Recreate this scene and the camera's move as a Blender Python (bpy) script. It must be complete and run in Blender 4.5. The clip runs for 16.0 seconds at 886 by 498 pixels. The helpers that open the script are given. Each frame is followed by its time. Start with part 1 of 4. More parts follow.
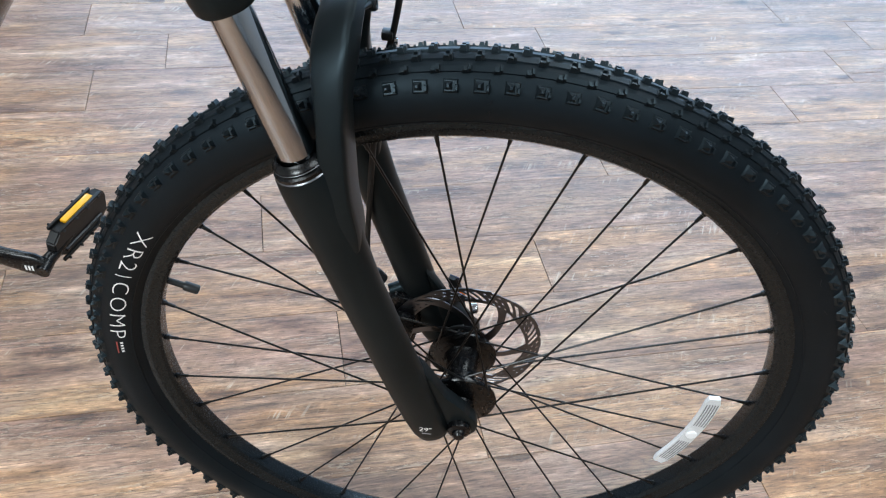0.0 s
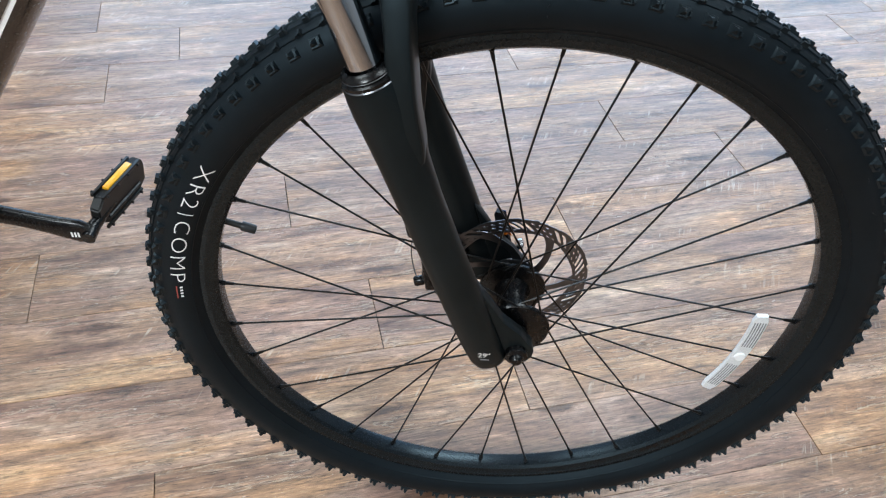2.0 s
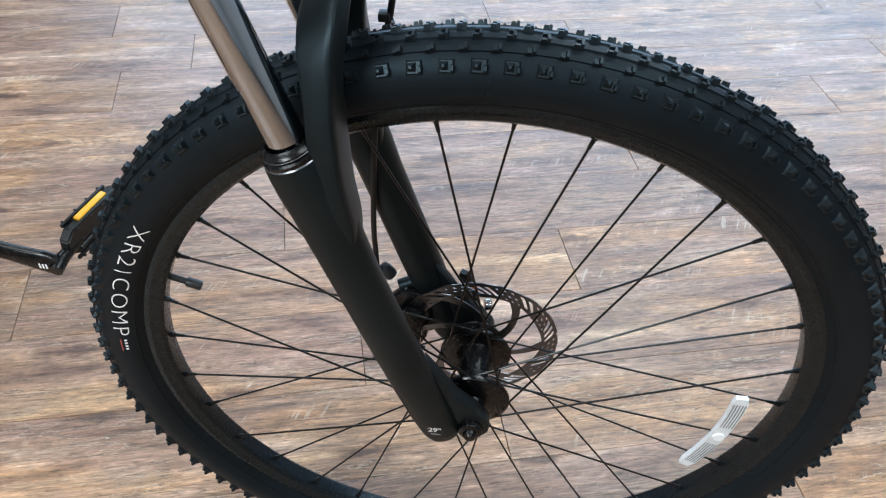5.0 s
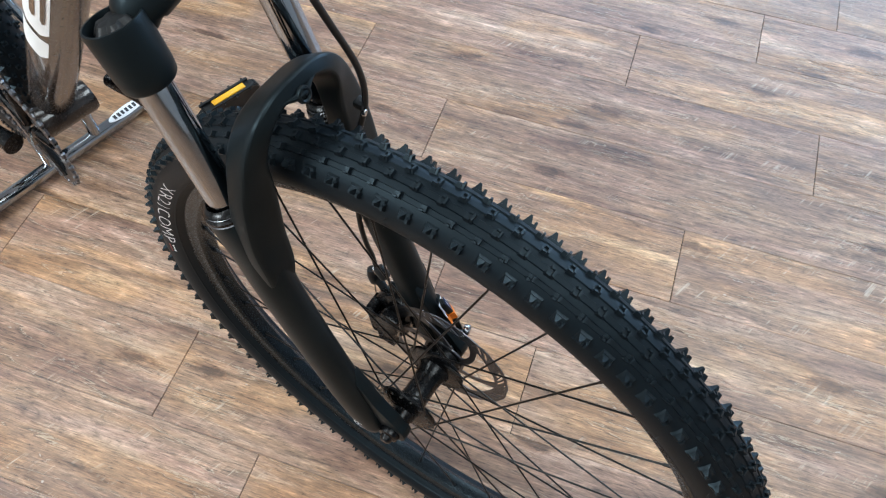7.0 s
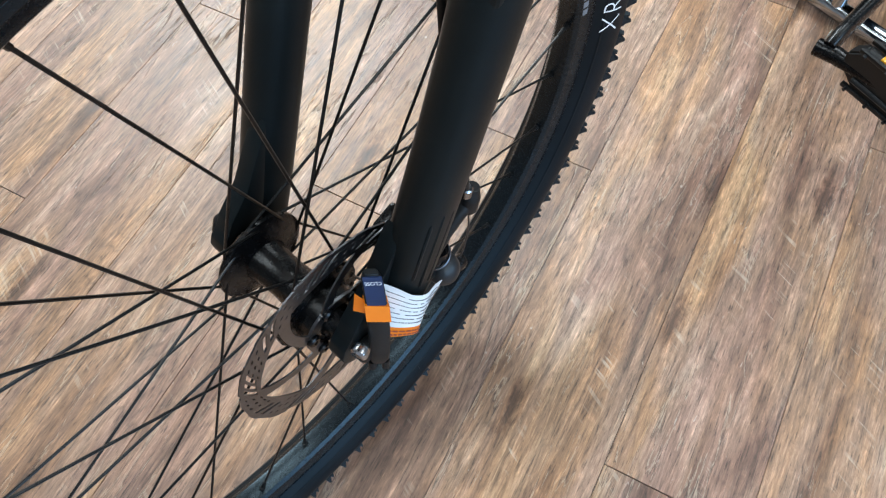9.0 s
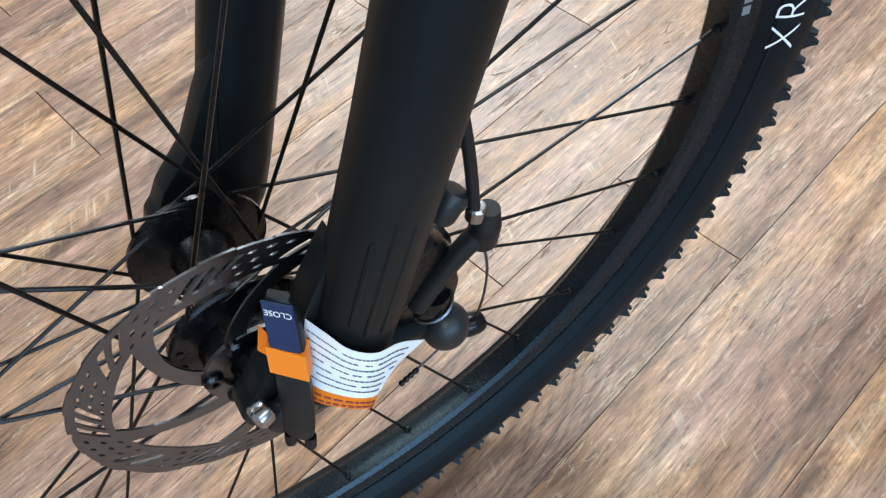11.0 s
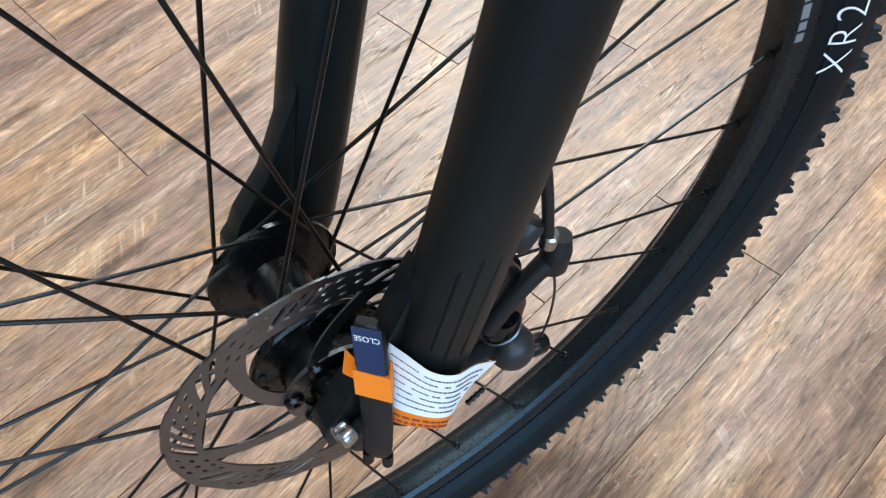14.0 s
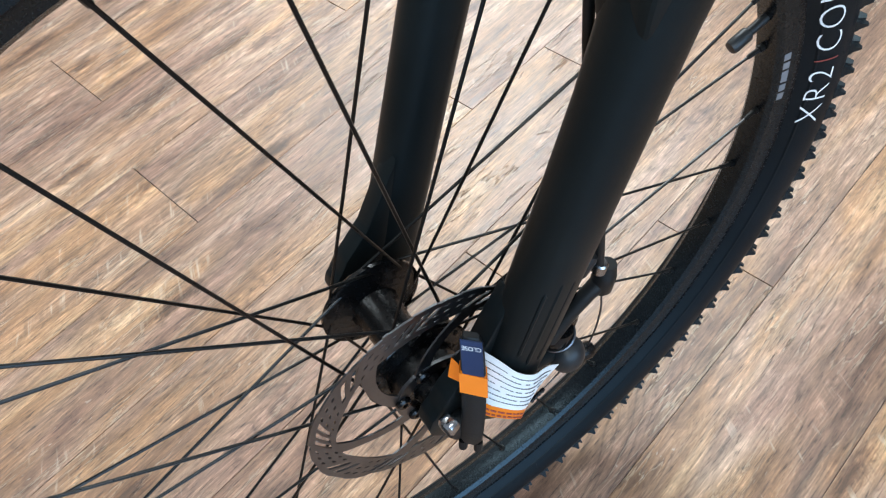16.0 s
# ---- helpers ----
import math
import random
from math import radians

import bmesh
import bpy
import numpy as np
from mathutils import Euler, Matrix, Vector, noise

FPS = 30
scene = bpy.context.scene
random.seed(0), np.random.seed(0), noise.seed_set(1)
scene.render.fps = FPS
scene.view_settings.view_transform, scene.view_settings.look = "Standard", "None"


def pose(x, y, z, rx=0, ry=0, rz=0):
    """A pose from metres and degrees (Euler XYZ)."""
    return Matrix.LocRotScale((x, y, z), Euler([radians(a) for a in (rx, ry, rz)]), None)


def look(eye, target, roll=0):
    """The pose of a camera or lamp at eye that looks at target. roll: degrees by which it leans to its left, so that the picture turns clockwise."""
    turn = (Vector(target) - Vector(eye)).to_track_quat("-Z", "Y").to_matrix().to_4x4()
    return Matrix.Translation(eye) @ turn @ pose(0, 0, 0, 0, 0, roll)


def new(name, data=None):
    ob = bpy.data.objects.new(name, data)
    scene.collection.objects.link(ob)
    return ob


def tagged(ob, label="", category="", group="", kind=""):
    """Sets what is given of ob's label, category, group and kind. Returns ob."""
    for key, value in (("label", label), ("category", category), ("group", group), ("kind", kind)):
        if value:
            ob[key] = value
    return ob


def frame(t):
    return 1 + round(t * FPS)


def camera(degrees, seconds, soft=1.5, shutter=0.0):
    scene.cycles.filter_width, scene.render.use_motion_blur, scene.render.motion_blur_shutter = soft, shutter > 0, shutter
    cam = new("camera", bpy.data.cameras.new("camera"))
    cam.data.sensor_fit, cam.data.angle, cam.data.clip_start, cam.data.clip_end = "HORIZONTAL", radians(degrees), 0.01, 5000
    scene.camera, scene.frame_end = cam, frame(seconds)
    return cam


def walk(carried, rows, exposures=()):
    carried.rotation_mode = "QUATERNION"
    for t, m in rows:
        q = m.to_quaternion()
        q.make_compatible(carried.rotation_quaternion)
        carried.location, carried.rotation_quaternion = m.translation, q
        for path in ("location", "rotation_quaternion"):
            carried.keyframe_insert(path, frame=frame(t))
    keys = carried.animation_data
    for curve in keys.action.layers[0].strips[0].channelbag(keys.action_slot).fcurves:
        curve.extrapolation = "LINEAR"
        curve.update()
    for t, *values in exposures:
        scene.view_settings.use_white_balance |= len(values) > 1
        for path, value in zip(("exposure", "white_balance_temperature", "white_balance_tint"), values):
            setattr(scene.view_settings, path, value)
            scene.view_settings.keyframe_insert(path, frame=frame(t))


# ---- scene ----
cam = camera(58.5, 16.0, soft=1.2)
# seconds, x, y, z, and the turn in degrees
PATH = [
    (0.0, -0.0473, -0.4868, 1.0061, 45.62, -4.90, 3.15),
    (0.5, -0.0264, -0.5293, 1.0109, 46.10, -3.89, 1.79),
    (1.0, -0.0297, -0.5532, 0.9748, 46.10, -3.15, 1.08),
    (1.5, -0.0707, -0.5546, 0.9532, 46.22, -2.69, 0.47),
    (2.0, -0.0919, -0.5515, 0.9607, 46.36, -2.90, 1.06),
    (2.5, -0.0958, -0.5445, 0.9643, 46.36, -3.06, 2.23),
    (3.0, -0.0951, -0.5443, 0.9637, 46.39, -3.42, 3.03),
    (3.5, -0.0988, -0.5467, 0.9674, 46.41, -3.55, 3.01),
    (4.0, -0.0948, -0.5441, 0.9656, 46.48, -3.31, 3.34),
    (4.5, -0.0685, -0.5167, 0.9659, 46.11, -2.85, 4.11),
    (5.0, -0.0185, -0.4690, 0.9823, 45.59, -2.60, 4.91),
    (5.2, -0.0011, -0.4475, 0.9804, 45.42, -2.58, 5.40),
    (7.3, 0.1980, -0.2129, 1.1772, 29.68, -1.95, 40.97),
    (7.5, 0.2023, -0.1633, 1.1556, 29.04, -3.20, 47.37),
    (7.7, 0.1901, -0.1075, 1.1247, 28.83, -4.01, 54.05),
    (8.0, 0.1708, -0.0239, 1.0959, 27.13, -2.91, 71.00),
    (8.2, 0.1656, 0.0471, 1.0363, 26.10, -2.75, 87.58),
    (8.5, 0.1530, 0.1370, 0.9640, 26.30, -1.90, 108.50),
    (8.9, 0.1150, 0.2120, 0.8650, 27.40, -0.40, 128.00),
    (9.4, 0.0560, 0.2440, 0.7650, 29.00, 1.10, 140.50),
    (9.9, 0.0080, 0.2310, 0.7020, 30.40, 2.10, 146.00),
    (10.3, -0.0116, 0.2193, 0.6818, 31.21, 2.62, 147.55),
    (10.5, -0.0125, 0.2234, 0.6804, 31.79, 2.92, 147.96),
    (11.0, -0.0108, 0.2208, 0.6805, 32.65, 3.79, 148.65),
    (11.5, -0.0149, 0.2221, 0.6871, 32.99, 4.67, 148.56),
    (12.0, -0.0101, 0.2209, 0.6941, 33.11, 5.29, 147.82),
    (12.5, -0.0015, 0.2220, 0.6957, 33.20, 5.75, 148.19),
    (13.0, 0.0072, 0.2131, 0.6971, 33.33, 5.63, 148.90),
    (13.5, 0.0071, 0.2088, 0.6947, 33.40, 5.34, 149.13),
    (14.0, 0.0096, 0.2112, 0.6974, 33.51, 5.11, 149.12),
    (14.5, 0.0224, 0.2142, 0.7026, 33.67, 4.82, 149.06),
    (15.0, 0.0309, 0.2215, 0.7440, 34.32, 5.08, 148.54),
    (15.5, 0.0460, 0.2273, 0.7824, 35.08, 5.77, 147.17),
    (16.0, 0.0706, 0.2356, 0.7863, 35.18, 5.81, 146.55),
]
walk(cam, [(t, pose(x, y, z, rx, ry, rz)) for t, x, y, z, rx, ry, rz in PATH],
     exposures=[(0.0, 0.0), (8.2, 0.0), (10.3, 0.10), (16.0, 0.10)])

# ---------------------------------------------------------------- world and light
world = bpy.data.worlds.new("shop_air")
scene.world = world
world.use_nodes = True
world.node_tree.nodes["Background"].inputs[0].default_value = (0.75, 0.85, 1.0, 1)
world.node_tree.nodes["Background"].inputs[1].default_value = 0.07


def area_lamp(name, x, y, z, target, sx, sy, watts, color):
    data = bpy.data.lights.new(name, "AREA")
    data.shape, data.size, data.size_y, data.energy, data.color = "RECTANGLE", sx, sy, watts, color
    ob = new(name, data)
    ob.matrix_world = look((x, y, z), target)
    return ob


CEILING = 2.9
LAMP = (0.85, 0.955, 1.0)
for lx, ly, watts in ((-1.8, -2.7, 198), (1.1, -2.8, 22), (-1.9, -0.5, 44), (1.1, -0.5, 36), (-1.9, 1.9, 24), (1.1, 1.9, 54)):
    area_lamp("ceiling_lamp", lx, ly, CEILING - 0.02, (lx, ly + 0.001, 0), 1.5, 0.9, watts, LAMP)
# daylight through the shop front
area_lamp("shop_window_daylight", 0.4, 4.25, 1.6, (0.4, 0, 1.0), 6.0, 2.0, 280, (0.42, 0.68, 1.0))

# ---------------------------------------------------------------- materials


def node_mat(name):
    m = bpy.data.materials.new(name)
    m.use_nodes = True
    nt = m.node_tree
    return m, nt, nt.nodes["Principled BSDF"]


def add(nt, kind, **props):
    n = nt.nodes.new(kind)
    for k, v in props.items():
        if k == "blend_type":
            n.blend_type = v
        elif k == "data_type":
            n.data_type = v
        elif k == "operation":
            n.operation = v
        else:
            n.inputs[k].default_value = v
    return n


def ramp(nt, stops):
    n = nt.nodes.new("ShaderNodeValToRGB")
    el = n.color_ramp.elements
    while len(el) < len(stops):
        el.new(0.5)
    for e, (p, c) in zip(el, stops):
        e.position, e.color = p, (*c, 1)
    return n


def simple(name, color, rough, metal=0.0, grain=300.0, bump=0.1, vary=0.25, coat=0.0, blotch=18.0, spec=0.5, tint=(1, 1, 1)):
    """A surface with a fine grain, larger blotches of tone and gloss, and a little relief."""
    m, nt, b = node_mat(name)
    tc = add(nt, "ShaderNodeTexCoord")
    big = add(nt, "ShaderNodeTexNoise", Scale=blotch, Detail=4.0)
    fine = add(nt, "ShaderNodeTexNoise", Scale=grain, Detail=3.0)
    nt.links.new(tc.outputs["Object"], big.inputs["Vector"])
    nt.links.new(tc.outputs["Object"], fine.inputs["Vector"])
    lo = tuple(c * (1 - vary) for c in color)
    hi = tuple(min(1, c * (1 + vary)) for c in color)
    r = ramp(nt, [(0.3, lo), (0.7, hi)])
    nt.links.new(big.outputs["Fac"], r.inputs["Fac"])
    nt.links.new(r.outputs["Color"], b.inputs["Base Color"])
    mr = add(nt, "ShaderNodeMapRange")
    mr.inputs["To Min"].default_value = max(0.02, rough - 0.08)
    mr.inputs["To Max"].default_value = min(1, rough + 0.08)
    nt.links.new(fine.outputs["Fac"], mr.inputs["Value"])
    nt.links.new(mr.outputs["Result"], b.inputs["Roughness"])
    b.inputs["Metallic"].default_value = metal
    b.inputs["Specular IOR Level"].default_value = spec
    b.inputs["Specular Tint"].default_value = (*tint, 1)
    b.inputs["Coat Weight"].default_value = coat
    bp = add(nt, "ShaderNodeBump", Strength=bump, Distance=0.0006)
    nt.links.new(fine.outputs["Fac"], bp.inputs["Height"])
    nt.links.new(bp.outputs["Normal"], b.inputs["Normal"])
    return m


def wood_floor():
    """Printed vinyl plank: tan and mauve zones, broken streaks, wandering dark cracks, saw marks across the grain."""
    m, nt, b = node_mat("vinyl_plank_wood")
    link = nt.links.new
    tc = add(nt, "ShaderNodeTexCoord")
    info = add(nt, "ShaderNodeObjectInfo")
    off = add(nt, "ShaderNodeVectorMath", operation="SCALE")
    off.inputs[0].default_value = (37.0, 91.0, 13.0)
    link(info.outputs["Random"], off.inputs["Scale"])
    vec = add(nt, "ShaderNodeVectorMath", operation="ADD")
    link(tc.outputs["Object"], vec.inputs[0])
    link(off.outputs["Vector"], vec.inputs[1])

    def stretched(sx, sy, scale, detail, rough=0.6, dist=0.0, turn=0.0):
        mp = add(nt, "ShaderNodeMapping")
        mp.inputs["Scale"].default_value = (sx, sy, 1)
        src = vec
        if turn:
            src = add(nt, "ShaderNodeVectorRotate", Angle=radians(turn))
            src.rotation_type = "Z_AXIS"
            link(vec.outputs["Vector"], src.inputs["Vector"])
        link(src.outputs["Vector"], mp.inputs["Vector"])
        n = add(nt, "ShaderNodeTexNoise", Scale=scale, Detail=detail, Roughness=rough, Distortion=dist)
        link(mp.outputs["Vector"], n.inputs["Vector"])
        return n

    def grey(source, stops):
        r = ramp(nt, [(p, (v, v, v)) for p, v in stops])
        link(source, r.inputs["Fac"])
        return r.outputs["Color"]

    def times(a, c, amount=1.0):
        mx = add(nt, "ShaderNodeMix", data_type="RGBA", blend_type="MULTIPLY")
        mx.inputs["Factor"].default_value = amount
        link(a, mx.inputs["A"])
        link(c, mx.inputs["B"])
        return mx.outputs["Result"]

    def over(a, color, mask):
        mx = add(nt, "ShaderNodeMix", data_type="RGBA")
        mx.inputs["B"].default_value = (*color, 1)
        link(a, mx.inputs["A"])
        link(mask, mx.inputs["Factor"])
        return mx.outputs["Result"]

    def both(a, c):
        mu = add(nt, "ShaderNodeMath", operation="MULTIPLY")
        link(a, mu.inputs[0])
        link(c, mu.inputs[1])
        return mu.outputs["Value"]

    broad = stretched(1.5, 9.0, 2.6, 6.0, 0.60, 0.5)
    tone = stretched(1.2, 5.5, 2.1, 4.0, 0.55, 0.7)
    streak = stretched(3.2, 40.0, 2.4, 8.0, 0.70, 0.35)
    fibre = stretched(20.0, 210.0, 2.0, 5.0, 0.70, 0.2)
    mottle = stretched(16.0, 34.0, 2.2, 9.0, 0.74, 0.5)
    patch = stretched(2.4, 6.0, 2.3, 3.0, 0.5, 0.3)
    patch_b = stretched(2.9, 8.0, 1.9, 3.0, 0.5, 0.6)

    base = ramp(nt, FLOOR_TONES)
    link(broad.outputs["Fac"], base.inputs["Fac"])
    # yellow-tan zones beside greyed mauve ones
    tr = ramp(nt, [(0.38, (1.12, 1.02, 0.80)), (0.50, (1.0, 1.0, 1.0)), (0.62, (0.92, 0.88, 0.95))])
    link(tone.outputs["Fac"], tr.inputs["Fac"])
    col = times(base.outputs["Color"], tr.outputs["Color"])
    col = times(col, grey(streak.outputs["Fac"], [(0.28, 0.34), (0.41, 0.80), (0.52, 1.04), (0.68, 1.45)]))
    col = times(col, grey(mottle.outputs["Fac"], [(0.30, 0.48), (0.44, 0.92), (0.56, 1.07), (0.70, 1.52)]), 0.9)
    col = times(col, grey(fibre.outputs["Fac"], [(0.33, 0.30), (0.44, 0.90), (0.56, 1.08), (0.67, 1.60)]), 1.0)
    # growth rings in cathedral arches, in patches
    figure = stretched(1.6, 9.0, 1.5, 3.0, 0.45, 0.6)
    many = add(nt, "ShaderNodeMath", operation="MULTIPLY")
    many.inputs[1].default_value = 34.0
    link(figure.outputs["Fac"], many.inputs[0])
    wave = add(nt, "ShaderNodeMath", operation="PINGPONG")
    wave.inputs[1].default_value = 1.0
    link(many.outputs["Value"], wave.inputs[0])
    ringed = add(nt, "ShaderNodeMix", data_type="RGBA", blend_type="MULTIPLY")
    link(grey(patch.outputs["Fac"], [(0.50, 0.0), (0.64, 0.8)]), ringed.inputs["Factor"])
    link(col, ringed.inputs["A"])
    link(grey(wave.outputs["Value"], [(0.0, 0.52), (0.25, 0.95), (0.75, 1.05), (1.0, 1.26)]), ringed.inputs["B"])
    col = ringed.outputs["Result"]
    # wandering cracks along the grain, each with a pale lip beside it
    crack = stretched(2.0, 22.0, 2.0, 6.0, 0.55, 0.4)
    here = grey(patch_b.outputs["Fac"], [(0.42, 0.0), (0.56, 1.0)])
    col = over(col, (0.56, 0.46, 0.33), both(grey(crack.outputs["Fac"], [(0.478, 0.0), (0.486, 0.55), (0.494, 0.0)]), here))
    line = grey(crack.outputs["Fac"], [(0.492, 0.0), (0.499, 0.85), (0.508, 0.0)])
    dark = both(line, here)
    col = over(col, (0.075, 0.042, 0.026), dark)
    # saw marks slanting across the grain, pale and dark, only in patches
    saw = stretched(120.0, 7.0, 1.4, 4.0, 0.6, 0.5, 30.0)
    spots = stretched(2.6, 13.0, 2.4, 2.0, 0.5, 0.4)
    where = grey(spots.outputs["Fac"], [(0.58, 0.0), (0.70, 0.45)])
    col = over(col, (0.60, 0.50, 0.38), both(grey(saw.outputs["Fac"], [(0.56, 0.0), (0.64, 1.0)]), where))
    col = over(col, (0.13, 0.080, 0.050), both(grey(saw.outputs["Fac"], [(0.36, 0.8), (0.43, 0.0)]), where))
    # pale chips and short scratches
    chips = stretched(46.0, 120.0, 1.7, 2.0, 0.5, 0.8)
    col = over(col, (0.66, 0.58, 0.48), both(grey(chips.outputs["Fac"], [(0.70, 0.0), (0.76, 0.45)]), here))
    # small ragged knots
    warp = add(nt, "ShaderNodeMapping")
    warp.inputs["Scale"].default_value = (2.0, 7.5, 1.0)
    link(vec.outputs["Vector"], warp.inputs["Vector"])
    cell = add(nt, "ShaderNodeTexVoronoi", Scale=1.0)
    cell.voronoi_dimensions = "2D"
    link(warp.outputs["Vector"], cell.inputs["Vector"])
    rag = add(nt, "ShaderNodeMath", operation="MULTIPLY_ADD")
    rag.inputs[1].default_value = 0.16
    link(mottle.outputs["Fac"], rag.inputs[0])
    link(cell.outputs["Distance"], rag.inputs[2])
    knot = ramp(nt, [(0.115, (0.24, 0.17, 0.12)), (0.145, (0.66, 0.56, 0.47)), (0.18, (1.0, 1.0, 1.0))])
    link(rag.outputs["Value"], knot.inputs["Fac"])
    col = times(col, knot.outputs["Color"], 0.8)
    hsv = add(nt, "ShaderNodeHueSaturation")
    val = add(nt, "ShaderNodeMapRange")
    val.inputs["To Min"].default_value, val.inputs["To Max"].default_value = 0.92, 1.10
    link(info.outputs["Random"], val.inputs["Value"])
    link(val.outputs["Result"], hsv.inputs["Value"])
    link(col, hsv.inputs["Color"])
    link(hsv.outputs["Color"], b.inputs["Base Color"])
    rr = add(nt, "ShaderNodeMapRange")
    rr.inputs["To Min"].default_value, rr.inputs["To Max"].default_value = 0.24, 0.50
    link(streak.outputs["Fac"], rr.inputs["Value"])
    link(rr.outputs["Result"], b.inputs["Roughness"])
    b.inputs["Specular IOR Level"].default_value = 0.65
    relief = add(nt, "ShaderNodeMath", operation="SUBTRACT")
    link(fibre.outputs["Fac"], relief.inputs[0])
    link(dark, relief.inputs[1])
    bp = add(nt, "ShaderNodeBump", Strength=0.75, Distance=0.0007)
    link(relief.outputs["Value"], bp.inputs["Height"])
    link(bp.outputs["Normal"], b.inputs["Normal"])
    return m


FLOOR_TONES = [(0.28, (0.108, 0.054, 0.032)), (0.42, (0.222, 0.123, 0.074)), (0.56, (0.308, 0.184, 0.118)), (0.72, (0.445, 0.303, 0.209))]
M_WOOD = wood_floor()
M_SEAM = simple("dark_joint", (0.02, 0.015, 0.01), 0.8)
M_WALL = simple("painted_plaster", (0.42, 0.41, 0.40), 0.8, grain=60, vary=0.05, blotch=1.5)
M_CEIL = simple("white_ceiling_board", (0.5, 0.5, 0.5), 0.85, grain=80, vary=0.04, blotch=2.0)
# blue of the daylight, painted into the black parts' highlight tint and base colour
COOL = (0.62, 0.86, 1.0)
M_FORK = simple("satin_black_paint", (0.0052, 0.0066, 0.0070), 0.40, grain=900, bump=0.04, spec=0.22, tint=COOL)
M_RUBBER = simple("tyre_rubber", (0.0040, 0.0056, 0.0074), 0.50, grain=700, bump=0.07, vary=0.25, spec=0.20, tint=COOL)
M_KNOB = simple("tread_rubber", (0.0060, 0.0080, 0.0098), 0.40, grain=900, bump=0.2, vary=0.3, blotch=60, spec=0.36, tint=COOL)
M_RIM = simple("anodised_black_rim", (0.0045, 0.0052, 0.0062), 0.26, grain=600, bump=0.0, vary=0.12, spec=0.36, tint=COOL)
M_SPOKE = simple("black_steel_spoke", (0.004, 0.0038, 0.0036), 0.30, metal=0.1, grain=500, bump=0.02, spec=0.3)
M_HUB = simple("gloss_black_alloy", (0.0022, 0.0022, 0.0025), 0.26, grain=300, bump=0.0, spec=0.30)
M_CHROME = simple("grey_chrome", (0.40, 0.425, 0.45), 0.06, metal=1.0, grain=400, bump=0.01, vary=0.05)
M_STEEL = simple("brushed_steel", (0.150, 0.153, 0.165), 0.32, metal=1.0, grain=1500, bump=0.08, vary=0.12, blotch=60)
M_BOLT = simple("bright_bolt", (0.42, 0.42, 0.43), 0.20, metal=1.0)
M_PLASTIC = simple("matte_black_plastic", (0.007, 0.0075, 0.008), 0.46, grain=800, bump=0.08, spec=0.3)
M_WHITE = simple("white_print_and_highlight", (0.80, 0.80, 0.80), 0.5, vary=0.04)
M_RED = simple("red_print", (0.30, 0.06, 0.05), 0.5, vary=0.1)
M_GREY = simple("grey_print", (0.17, 0.17, 0.18), 0.5)
M_PAPER = simple("white_paper", (0.78, 0.79, 0.80), 0.7, grain=400, vary=0.05)
M_ORANGE = simple("orange_card", (0.80, 0.19, 0.005), 0.55, grain=400, vary=0.08)
M_AMBER = simple("amber_reflector", (0.85, 0.42, 0.02), 0.22, grain=700, bump=0.5, vary=0.2)
M_NAVY = simple("dark_navy_steel", (0.012, 0.024, 0.068), 0.50, spec=0.3)
M_INK = simple("ink", (0.03, 0.03, 0.035), 0.7)
M_BROWN = simple("gloss_dark_frame_paint", (0.016, 0.011, 0.009), 0.25, coat=0.4)
M_GREYPLAS = simple("grey_black_cap", (0.012, 0.0135, 0.015), 0.40, spec=0.35)


def clear_plastic():
    m, nt, b = node_mat("milky_clear_plastic")
    n = add(nt, "ShaderNodeTexNoise", Scale=900.0, Detail=2.0)
    r = ramp(nt, [(0.3, (0.62, 0.64, 0.66)), (0.7, (0.95, 0.96, 0.97))])
    nt.links.new(n.outputs["Fac"], r.inputs["Fac"])
    nt.links.new(r.outputs["Color"], b.inputs["Base Color"])
    b.inputs["Roughness"].default_value = 0.25
    b.inputs["Transmission Weight"].default_value = 0.2
    return m


M_CLEAR = clear_plastic()

# ---------------------------------------------------------------- mesh helpers


def mesh_of(bm, name, smooth=True, angle=35):
    me = bpy.data.meshes.new(name)
    bmesh.ops.recalc_face_normals(bm, faces=bm.faces)
    for f in bm.faces:
        f.smooth = smooth
    if smooth:
        lim = radians(angle)
        for e in bm.edges:
            if len(e.link_faces) == 2 and e.calc_face_angle(0) > lim:
                e.smooth = False
    bm.to_mesh(me)
    bm.free()
    return me


def part(name, bm, material, parent, label="", smooth=True, angle=35):
    """Links a bmesh (or a finished mesh) as one mesh object under a thing or a part."""
    me = bm if isinstance(bm, bpy.types.Mesh) else mesh_of(bm, name, smooth, angle)
    if material and not me.materials:
        me.materials.append(material)
    ob = new(name, me)
    if parent:
        ob.parent = parent
    if label:
        ob["label"] = label
    return ob


def lathe(profile, n=64, axis="y", closed=False):
    """Turns (radius, along) points round an axis."""
    bm = bmesh.new()
    rings = []
    for i in range(n):
        a = 2 * math.pi * i / n
        c, s = math.cos(a), math.sin(a)
        rings.append([bm.verts.new((r * c, h, r * s) if axis == "y" else (r * c, r * s, h)) for r, h in profile])
    k = len(profile)
    for i in range(n):
        a, b = rings[i], rings[(i + 1) % n]
        for j in range(k if closed else k - 1):
            j2 = (j + 1) % k
            bm.faces.new((a[j], a[j2], b[j2], b[j]))
    if not closed:
        for j in (0, k - 1):
            if profile[j][0] > 1e-5:
                bm.faces.new([rings[i][j] for i in range(n)])
    bmesh.ops.remove_doubles(bm, verts=bm.verts, dist=1e-6)
    return bm


